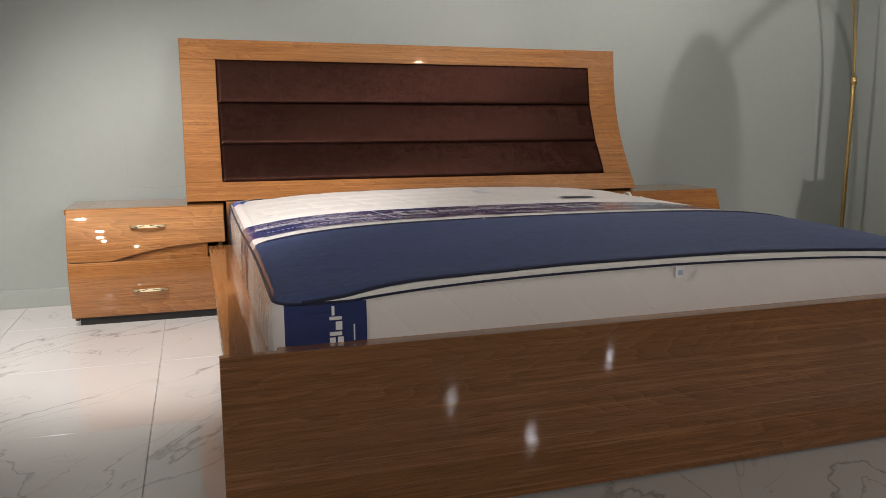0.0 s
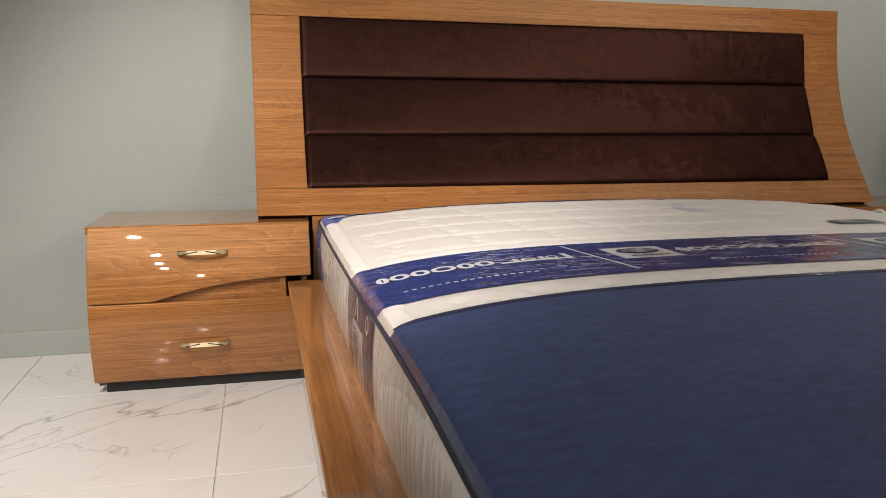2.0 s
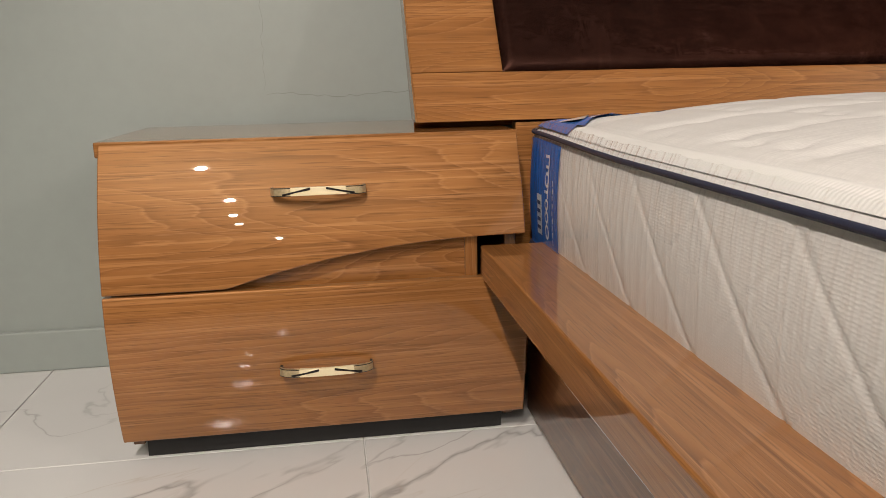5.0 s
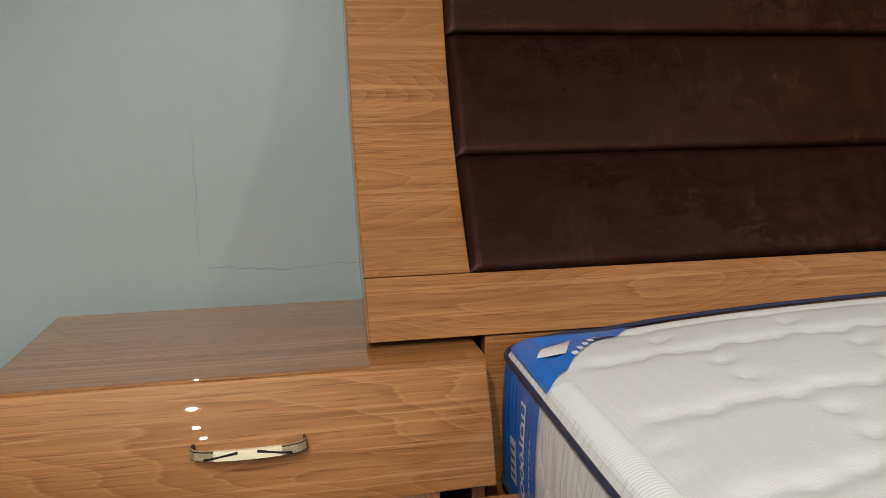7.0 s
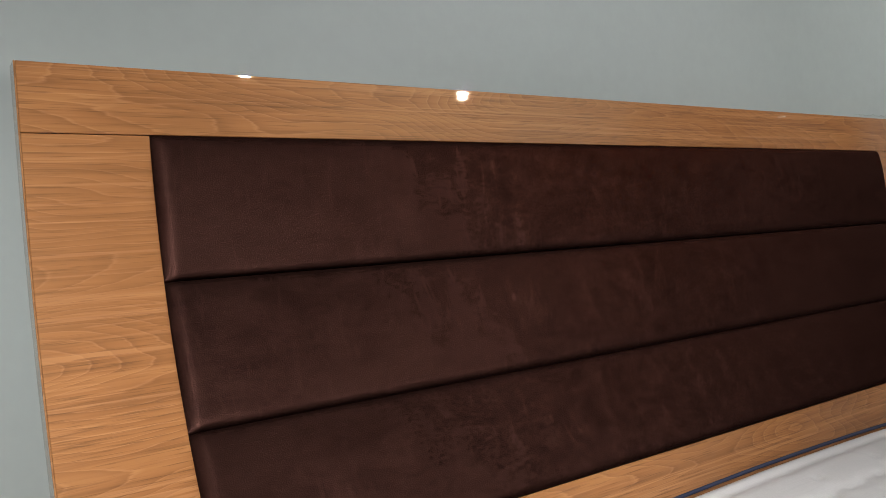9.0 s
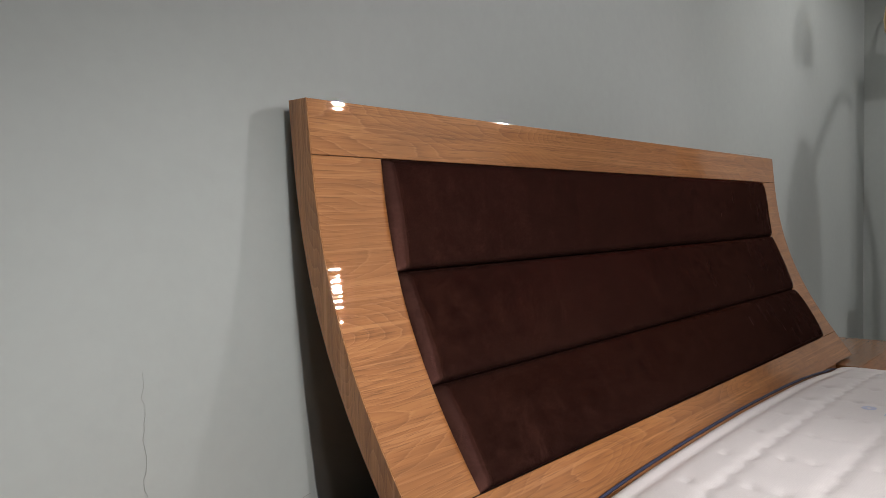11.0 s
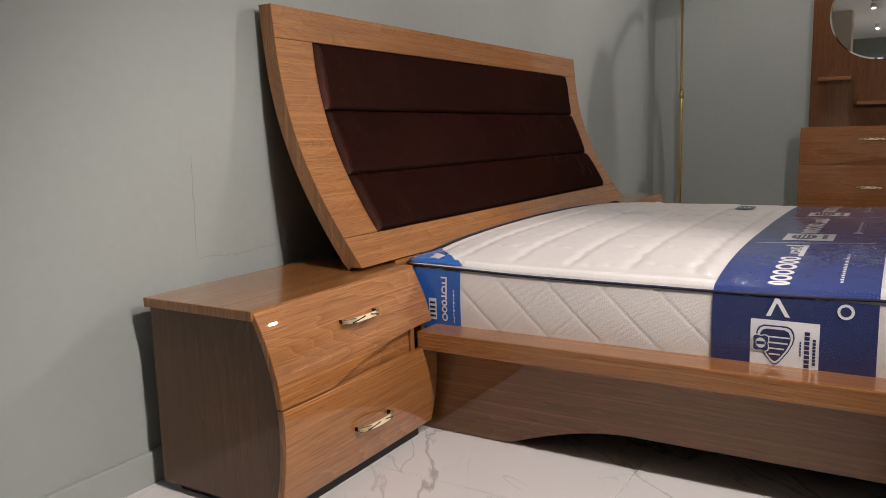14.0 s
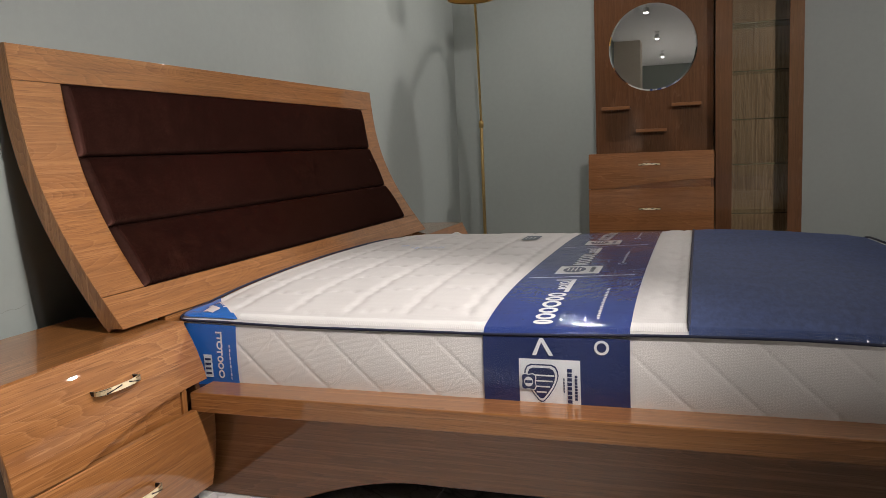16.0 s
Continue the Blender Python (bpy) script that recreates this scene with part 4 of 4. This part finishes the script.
for x0, w, z0, h in ((0.112, 0.006, 0.452, 0.02), (0.107, 0.026, 0.442, 0.007), (0.12, 0.014, 0.42, 0.018), (0.107, 0.026, 0.408, 0.008), (0.107, 0.012, 0.39, 0.014), (0.124, 0.012, 0.383, 0.022)):
    foot_bar(x0, x0 + w, z0, z0 + h)
foot_bar(0.158, 0.161, 0.395, 0.43)
# small sewn tag, slate label and faint script on the top
part("sewn_tag", box(0.946, 0.97, MT_F - 0.0112, MT_F - 0.0098, 0.478, 0.506, 0.0005), print_white, mattress, "small white sewn tag", offset=MT_AT)
part("tag_mark", box(0.952, 0.964, MT_F - 0.0122, MT_F - 0.0114, 0.485, 0.497, 0), print_grey, mattress, offset=MT_AT)
tag = mt_part("slate_label", top_polygon([((1.29 + 0.02 * k, -1.115), (1.29 + 0.02 * k, -1.05)) for k in range(8)], 0.004), tag_grey, "small slate blue label")
for k in range(3):
    top_bar("label_bar", 1.31, 1.36, -1.1 + 0.016 * k, -1.095 + 0.016 * k, print_white, 0.006, parent=tag)
for k in range(9):
    top_bar("script_bar", 1.055 - 0.004 * (k % 3), 1.085 + 0.01 * (k % 2), -0.668 - 0.016 * k, -0.66 - 0.016 * k, print_grey, 0.0014, parent=mattress)
top_ring("script_ring", 1.11, -0.617, 0.019, 0.017, 0.012, 0.0014, mattress, print_grey)
top_bar("script_bar", 1.037, 1.041, -0.8, -0.68, print_grey, 0.0014, parent=mattress)

# loose clear wrapping drawn over the long edge and down the side, in upright folds
def film_sheet():
    rows = []
    ny, down = 1300, (0.003, -0.006, -0.02, -0.035, -0.05, -0.065, -0.08, -0.095, -0.11, -0.125, -0.14, -0.155, -0.166)
    for i in range(ny + 1):
        y = MT_B - 0.06 + (MT_F - MT_B + 0.12) * i / ny
        z0 = edge_z(y)
        row = []
        for k, d in enumerate(down):
            slack = min(1.0, max(0.0, -d) / 0.03)
            fold = 1 - abs(noise.noise((y * 24, d * 3, 3.0)) * 2.2)
            fold2 = 1 - abs(noise.noise((y * 9 + d * 16, d * 9, 8.0)) * 2.2)
            out = 0.0055 + slack * (0.003 * noise.noise((y * 5, d * 7, 1.0)) + 0.0011 * max(0, fold) ** 3 + 0.0016 * max(0, fold2) ** 4)
            pleat = max(0.0, 1 - abs(noise.noise((y * 62 + d * 2.5, d * 3, 5.0))) * 3.2) ** 2 * smooth((y + 1.32) / 0.15)
            out += 0.0032 * pleat * min(1.0, max(0.0, -d) / 0.008) * max(0.15, 1 + d / 0.11)
            if d >= 0:
                row.append((BED_X0 + d, y, top_z(max(d, 0.012), y) + 0.0065 + 0.0018 * max(0, fold) ** 2))
            else:
                z = z0 + d
                row.append((BED_X0 - side_bulge(z, -y, False) - out, y, z))
        rows.append(row)
    return sheet(rows)


film = mt_part("wrapping", film_sheet(), clear_film, "loose clear plastic wrapping with upright folds")
film.visible_shadow = False

# ribbed tape along the long edge
for ya, yb in ((BAND_A, MT_B - 0.2), (BLUE_Y + 0.004, BAND_B)):
    n = int((yb - ya) / 0.012)
    rows = [[(BED_X0 + dx, ya + (yb - ya) * i / n, top_z(BED_X0 + dx, ya + (yb - ya) * i / n) + h) for dx, h in ((0.006, 0.001), (0.012, 0.0026), (0.024, 0.0036), (0.036, 0.003), (0.043, 0.0016), (0.046, -0.001))]
            for i in range(n + 1)]
    mt_part("edge_tape", sheet(rows), rib_white, "ribbed white edge tape")

# ---- nightstands ----
NS_L, NS_R = -0.667, -0.034
_ns = np.polyfit([0.493, 0.418, 0.338, 0.277, 0.2, 0.12, 0.04], [-0.413, -0.453, -0.475, -0.486, -0.489, -0.483, -0.464], 3)


def ns_y(z):
    return float(np.polyval(_ns, z))


NS_AT = ((NS_L + NS_R) / 2, -0.25, 0)
nightstand = thing("nightstand", NS_AT, "glossy oak-veneer nightstand with two bowed drawers beside the bed", "nightstand", "nightstands")


def ns_part(name, bm, material, label="", parent=None, smooth=False):
    return part(name, bm, material, parent or nightstand, label, smooth, NS_AT)


def low_edge(x):
    """The lower edge of the upper drawer: straight, then a rising sweep."""
    f = (x + 0.49) / (NS_R + 0.49)
    if f <= 0:
        return 0.2785
    return 0.2785 + 0.060 * (1 - (1 - min(1, f)) ** 2.3)


def front(x0, x1, low, high, yf, thick=0.018, nx=48, nz=18):
    rows = []
    for i in range(nz + 1):
        row = []
        for j in range(nx + 1):
            x = x0 + (x1 - x0) * j / nx
            z = low(x) + (high - low(x)) * i / nz
            row.append((x, yf(z), z))
        rows.append(row)
    return crisp(sheet(rows, lambda i, j: (0, thick, 0)), 0.0022, 2, 0.75)


def ns_body():
    """Case with curved front edges, a little smaller than the drawer fronts."""
    rows = []
    n = 16
    for i in range(n + 1):
        z = 0.022 + (0.471 - 0.022) * i / n
        rows.append([(NS_L + 0.008, ns_y(z) + 0.0185, z), (NS_L + 0.008, -0.061, z)])
    return crisp(sheet(rows, lambda i, j: (0.018, 0, 0)), 0.0015, 1, 0.75)


def ns_right():
    rows = []
    n = 16
    for i in range(n + 1):
        z = 0.022 + (0.471 - 0.022) * i / n
        rows.append([(NS_R - 0.03, max(ns_y(z) + 0.02, -0.462), z), (NS_R - 0.03, -0.061, z)])
    return crisp(sheet(rows, lambda i, j: (0.018, 0, 0)), 0.0015, 1, 0.75)


ns_part("side_board", ns_body(), wood_side_shaded, "brown side board, its shade drawn as darker veneer")
ns_part("side_board", ns_right(), wood_side_shaded, "brown side board, its shade drawn as darker veneer")
ns_part("back_board", box(NS_L + 0.027, NS_R - 0.031, -0.077, -0.061, 0.036, 0.468, 0.001), gap_dark)
ns_part("bottom_board", box(NS_L + 0.027, NS_R - 0.031, -0.46, -0.078, 0.036, 0.052, 0.001), wood_side_shaded)
ns_part("top_board", box(NS_L - 0.007, NS_R + 0.002, -0.4155, -0.058, 0.4715, 0.495, 0.0025), wood_x)
ns_part("recess_board", box(NS_L + 0.03, -0.108, -0.457, -0.442, 0.255, 0.345, 0.002), wood_x)
ns_part("recess_post", box(-0.128, -0.1085, -0.464, -0.4575, 0.255, 0.345, 0.001), wood_z)
ns_part("plinth", box(NS_L + 0.028, NS_R - 0.032, -0.44, -0.10, 0.0, 0.0355, 0.002), black_base, "black recessed plinth")
upper = ns_part("drawer", front(NS_L, NS_R, low_edge, 0.494, ns_y), wood_x, "bowed upper drawer front with a swept lower edge")
lower = ns_part("drawer", front(NS_L, NS_R, lambda x: 0.038, 0.2755, lambda z: ns_y(z) - 0.001), wood_x, "bowed lower drawer front")


def handle(parent, x0, x1, yf, zc, at, turn=None):
    """A flat bowed pull with hatched ends and black inlay lines; along x, or turned to lie along y."""
    L = x1 - x0
    spine = []
    for i in range(25):
        f = i / 24
        spine.append((x0 + L * f, yf - 0.013 - 0.021 * math.sin(math.pi * f) ** 0.5, zc + 0.002 * math.sin(math.pi * f)))

    def put(name, bm, material, label="", rounded=False):
        if turn:
            bmesh.ops.transform(bm, matrix=turn, verts=bm.verts)
        return part(name, bm, material, parent, label, rounded, at)

    def bar(i0, i1, h=0.006, d=0.0036):
        rows = [[(x, y - d, z - h), (x, y - d * 0.8, z + h), (x, y + d, z + h), (x, y + d, z - h)] for x, y, z in spine[i0:i1 + 1]]
        bm = sheet(rows, closed=True)
        bm.verts.ensure_lookup_table()
        bm.faces.new(bm.verts[:4])
        bm.faces.new(bm.verts[-4:])
        bmesh.ops.recalc_face_normals(bm, faces=bm.faces)
        return crisp(bm, 0.0009, 2, 0.8)

    put("handle", bar(5, 19), pearl, "cream pearl bar handle with black inlay lines")
    for a, c in ((0, 5), (19, 24)):
        put("handle_end", bar(a, c), antique, "antique gold hatched handle end")
        e = spine[a if a == 0 else c]
        xa = e[0] if a == 0 else e[0] - 0.004
        put("handle_foot", box(xa, xa + 0.004, e[1] + 0.003, yf + 0.002, zc - 0.005, zc + 0.005, 0.0006, 1), black_metal)
    for i0, i1, up in ((3, 10, 1), (14, 21, -1)):
        for shift in (0.0, 0.0016):
            pts = [(spine[k][0], spine[k][1] - 0.0034, spine[k][2] + up * (0.0048 * (2 * (k - i0) / (i1 - i0) - 1)) * (1 if shift else 0.75)) for k in range(i0, i1 + 1)]
            put("handle_inlay", tube(pts, 0.0013, 6), black_metal, "", True)
    for z in (-0.0056, 0.0056):
        put("handle_edge", tube([(x, y - 0.003, q + z) for x, y, q in spine[0:6]], 0.0007, 6), black_metal, "", True)
        put("handle_edge", tube([(x, y - 0.003, q + z) for x, y, q in spine[19:]], 0.0007, 6), black_metal, "", True)


handle(upper, -0.4185, -0.2785, ns_y(0.418), 0.418, NS_AT)
handle(lower, -0.4205, -0.2805, ns_y(0.15), 0.15, NS_AT)
copy_thing(nightstand, Matrix.Translation((2 * MID - NS_AT[0], NS_AT[1], 0)) @ Matrix.Diagonal((-1, 1, 1, 1)))

# white flex lying over the mattress edge by the far nightstand
flex = thing("cable", (1.92, -0.62, 0.5), "thin white cable lying over the mattress edge", "cable")
pts = []
for i in range(49):
    y = -0.5 - 0.26 * i / 48
    hump = 0.024 * math.exp(-((y + 0.585) / 0.035) ** 2) + 0.016 * math.exp(-((y + 0.71) / 0.014) ** 2)
    pts.append((1.9 + 0.004 * math.sin(y * 40), y, edge_z(y) - 0.004 + hump))
part("cord", tube(pts, 0.0062, 8), cable_white, flex, smooth=True, offset=(1.92, -0.62, 0.5))

# ---- arc floor lamp ----
LX, LY = 3.60, -0.262
LAMP_AT = (LX, LY, 0)
floor_lamp = thing("floor_lamp", LAMP_AT, "brass arc floor lamp with a gold dome shade in the corner", "floor lamp")


def lamp_part(name, bm, material, label="", parent=None):
    return part(name, bm, material, parent or floor_lamp, label, True, LAMP_AT)


lamp_part("base", lathe([(0, 0), (0.16, 0), (0.163, 0.008), (0.16, 0.03), (0.15, 0.036), (0.02, 0.04), (0.016, 0.06), (0, 0.06)], LAMP_AT, 40), brass)
lamp_part("pole", lathe([(0.0115, 0.05), (0.0115, 1.085)], LAMP_AT, 16), brass)
lamp_part("collar", lathe([(0.0115, 1.065), (0.0165, 1.068), (0.0175, 1.09), (0.0165, 1.112), (0.009, 1.116)], LAMP_AT, 20), brass)
SX, SY = 2.745, -0.465
p0, p1, p2, p3 = Vector((LX, LY, 1.1)), Vector((LX - 0.03, LY, 1.75)), Vector((LX - 0.28, LY - 0.06, 2.42)), Vector((SX, SY, 2.0))
arc = [tuple((1 - f) ** 3 * p0 + 3 * (1 - f) ** 2 * f * p1 + 3 * (1 - f) * f * f * p2 + f ** 3 * p3) for f in (i / 40 for i in range(41))]
lamp_part("arm", tube(arc, 0.0085, 12), brass)
shade = lamp_part("shade", lathe([(0.0, 0.215), (0.03, 0.212), (0.075, 0.195), (0.115, 0.155), (0.138, 0.10), (0.145, 0.05), (0.140, 0.0)], (SX, SY, 1.79), 40), shade_gold, "gold metal dome shade")
lamp_part("lining", lathe([(0.138, 0.0), (0.142, 0.05), (0.135, 0.10), (0.112, 0.152), (0.072, 0.191), (0.0, 0.208)], (SX, SY, 1.79), 40), shade_inner, "", shade)
lamp_part("rim", tube([(SX + 0.139 * math.cos(t), SY + 0.139 * math.sin(t), 1.79) for t in (k * math.pi / 20 for k in range(40))], 0.003, 6, True), brass, "", shade)
lamp_part("finial", lathe([(0.0, 0.03), (0.012, 0.028), (0.014, 0.012), (0.03, 0.0)], (SX, SY, 1.998), 16), brass)

# ---- dressing unit on the side wall ----
DX = 3.42
DR_A, DR_B = -1.037, -1.826
DR_AT = (3.64, (DR_A + DR_B) / 2, 0)
dresser = thing("dressing_table", DR_AT, "dark brown glossy dressing table with drawers, round mirror and small shelves", "dressing table")


def dr_part(name, bm, material, label="", parent=None, smooth=False):
    return part(name, bm, material, parent or dresser, label, smooth, DR_AT)


dr_part("case", box(DX + 0.03, 3.84, DR_B + 0.002, DR_A - 0.012, 0.05, 0.842, 0.003), brown_z)
dr_part("plinth", box(DX + 0.06, 3.84, DR_B + 0.01, DR_A - 0.03, 0.0, 0.0495, 0.002), black_base)
dr_part("back_panel", box(3.74, 3.76, DR_B, DR_A - 0.015, 0.8425, 2.05, 0.002), brown_z, "tall dark brown panel behind the mirror")


def dr_front(low, high, nx=40, nz=12):
    rows = []
    for i in range(nz + 1):
        row = []
        for j in range(nx + 1):
            y = DR_A + (DR_B - DR_A) * j / nx
            z = low(y) + (high - low(y)) * i / nz
            row.append((DX + 0.03 * max(0, (z - 0.55) / 0.3) ** 2, y, z))
        rows.append(row)
    return crisp(sheet(rows, lambda i, j: (0.02, 0, 0)), 0.002, 2, 0.75)


def dr_low(y):
    f = (DR_A - 0.17 - y) / 0.62
    return 0.618 + (0.05 * math.sin(min(1, f) * math.pi / 2) if f > 0 else 0)


d1 = dr_part("drawer", dr_front(dr_low, 0.848), brown_y, "upper drawer front with a swept lower edge")
d2 = dr_part("drawer", dr_front(lambda y: 0.34, 0.6155), brown_y)
d3 = dr_part("drawer", dr_front(lambda y: 0.055, 0.337), brown_y)
dr_part("recess_board", box(DX + 0.024, DX + 0.0295, DR_B + 0.02, DR_A - 0.02, 0.6, 0.7, 0.001), brown_y)
quarter = Matrix.Rotation(radians(-90), 4, "Z")
for par, zc in ((d1, 0.77), (d2, 0.482), (d3, 0.2)):
    xf = DX + 0.03 * max(0, (zc - 0.55) / 0.3) ** 2
    # drawn along x, then turned so that it faces the room along y
    inv = Matrix.Translation((xf, -1.428, zc)) @ quarter
    handle(par, -0.068, 0.068, 0.0, 0.0, DR_AT, inv)
MR_C = (3.738, -1.4365, 1.545)
rows = []
for r in (0.0, 0.14, 0.279, 0.288):
    rows.append([(MR_C[0] - (0.004 if r < 0.285 else 0.002), MR_C[1] + r * math.cos(k * math.pi / 36), MR_C[2] + r * math.sin(k * math.pi / 36)) for k in range(72)])
bm = sheet(rows, closed=True)
bmesh.ops.remove_doubles(bm, verts=bm.verts, dist=1e-5)
mirror = dr_part("mirror", bm, mirror_mat, "round frameless mirror with a bevelled edge")
dr_part("mirror_backing", tube([(3.7395, MR_C[1], MR_C[2]), (3.7368, MR_C[1], MR_C[2])], 0.286, 64), black_base, "", mirror)
for ya, yb, z in ((-1.105, -1.292, 1.148), (-1.562, -1.75, 1.152), (-1.33, -1.53, 0.99)):
    dr_part("small_shelf", box(3.63, 3.7395, yb, ya, z - 0.011, z + 0.011, 0.003), brown_y, "small floating shelf")

CX = 3.53
CB_A, CB_B = -1.832, -2.345
CB_AT = (3.69, (CB_A + CB_B) / 2, 0)
cabinet = thing("display_cabinet", CB_AT, "tall brown display cabinet with a glass front and glass shelves", "display cabinet")


def cb_part(name, bm, material, label="", parent=None):
    return part(name, bm, material, parent or cabinet, label, False, CB_AT)


cb_part("side_board", box(CX + 0.001, 3.84, CB_A - 0.02, CB_A - 0.001, 0.0, 2.05, 0.002), brown_z)
cb_part("side_board", box(CX + 0.001, 3.84, CB_B + 0.001, CB_B + 0.02, 0.0, 2.05, 0.002), brown_z)
cb_part("back_board", box(3.825, 3.84, CB_B + 0.021, CB_A - 0.021, 0.06, 2.0, 0.001), rustic, "rustic pine-patterned back")
cb_part("top_board", box(CX + 0.001, 3.824, CB_B + 0.021, CB_A - 0.021, 2.0, 2.05, 0.002), brown_z)
cb_part("bottom_board", box(CX + 0.001, 3.824, CB_B + 0.021, CB_A - 0.021, 0.0, 0.06, 0.002), brown_z)
frame_ob = cb_part("door", box(CX - 0.022, CX, CB_A - 0.1, CB_A - 0.002, 0.02, 2.05, 0.002), brown_z, "glazed door")
cb_part("door_stile", box(CX - 0.022, CX, CB_B + 0.002, CB_B + 0.085, 0.02, 2.05, 0.002), brown_z, "", frame_ob)
cb_part("door_rail", box(CX - 0.022, CX, CB_B + 0.0855, CB_A - 0.1005, 1.95, 2.05, 0.002), brown_z, "", frame_ob)
cb_part("door_rail", box(CX - 0.022, CX, CB_B + 0.0855, CB_A - 0.1005, 0.02, 0.12, 0.002), brown_z, "", frame_ob)
pane = cb_part("pane", box(CX - 0.012, CX - 0.008, CB_B + 0.08, CB_A - 0.096, 0.115, 1.955, 0), pane_glass, "clear glass pane", frame_ob)
pane.visible_shadow = False
for z in (0.43, 0.745, 1.03, 1.33, 1.625, 1.9):
    shelf = cb_part("glass_shelf", box(CX + 0.03, 3.8245, CB_B + 0.0205, CB_A - 0.0205, z - 0.003, z + 0.003, 0.001), shelf_glass, "clear glass shelf")
    shelf.visible_shadow = False

# ---- floor tiles ----
TILE, GAP = 0.622, 0.0009
OX, OY = -0.298, -1.068


def tile_mesh(name, w, h):
    bm = box(GAP, w - GAP, GAP, h - GAP, -0.0039, 0.0, 0.0009, 1)
    me = bpy.data.meshes.new(name)
    bm.to_mesh(me)
    bm.free()
    me.materials.append(marble_tile)
    return me


near_tile = tile_mesh("tile", TILE, TILE)
far = bmesh.new()
ix0, ix1 = math.floor((X_LEFT - OX) / TILE), math.ceil((X_FAR - OX) / TILE)
iy0, iy1 = math.floor((Y_FRONT - OY) / TILE), math.ceil((0 - OY) / TILE)
cut = {}
for i in range(ix0, ix1):
    for j in range(iy0, iy1):
        x, y = OX + i * TILE, OY + j * TILE
        xa, xb, ya, yb = max(x, X_LEFT), min(x + TILE, X_RIGHT if y > Y_STEP else X_FAR), max(y, Y_FRONT), min(y + TILE, 0.0)
        if xb - xa < 0.02 or yb - ya < 0.02:
            continue
        if x > -4.7 and y > -5.5:
            key = (round(xb - xa, 3), round(yb - ya, 3))
            if key not in cut:
                cut[key] = near_tile if key == (TILE, TILE) else tile_mesh("tile", xb - xa, yb - ya)
            ob = new("tile", cut[key])
            ob.location = (xa, ya, 0)
            ob.parent = floor
        else:
            vs = [far.verts.new(p) for p in ((xa + GAP, ya + GAP, 0), (xb - GAP, ya + GAP, 0), (xb - GAP, yb - GAP, 0), (xa + GAP, yb - GAP, 0))]
            far.faces.new(vs)
rest = part("tile_field", far, marble_tile, floor)
tagged(rest, "white marble-look tiles farther off", kind="stuff")
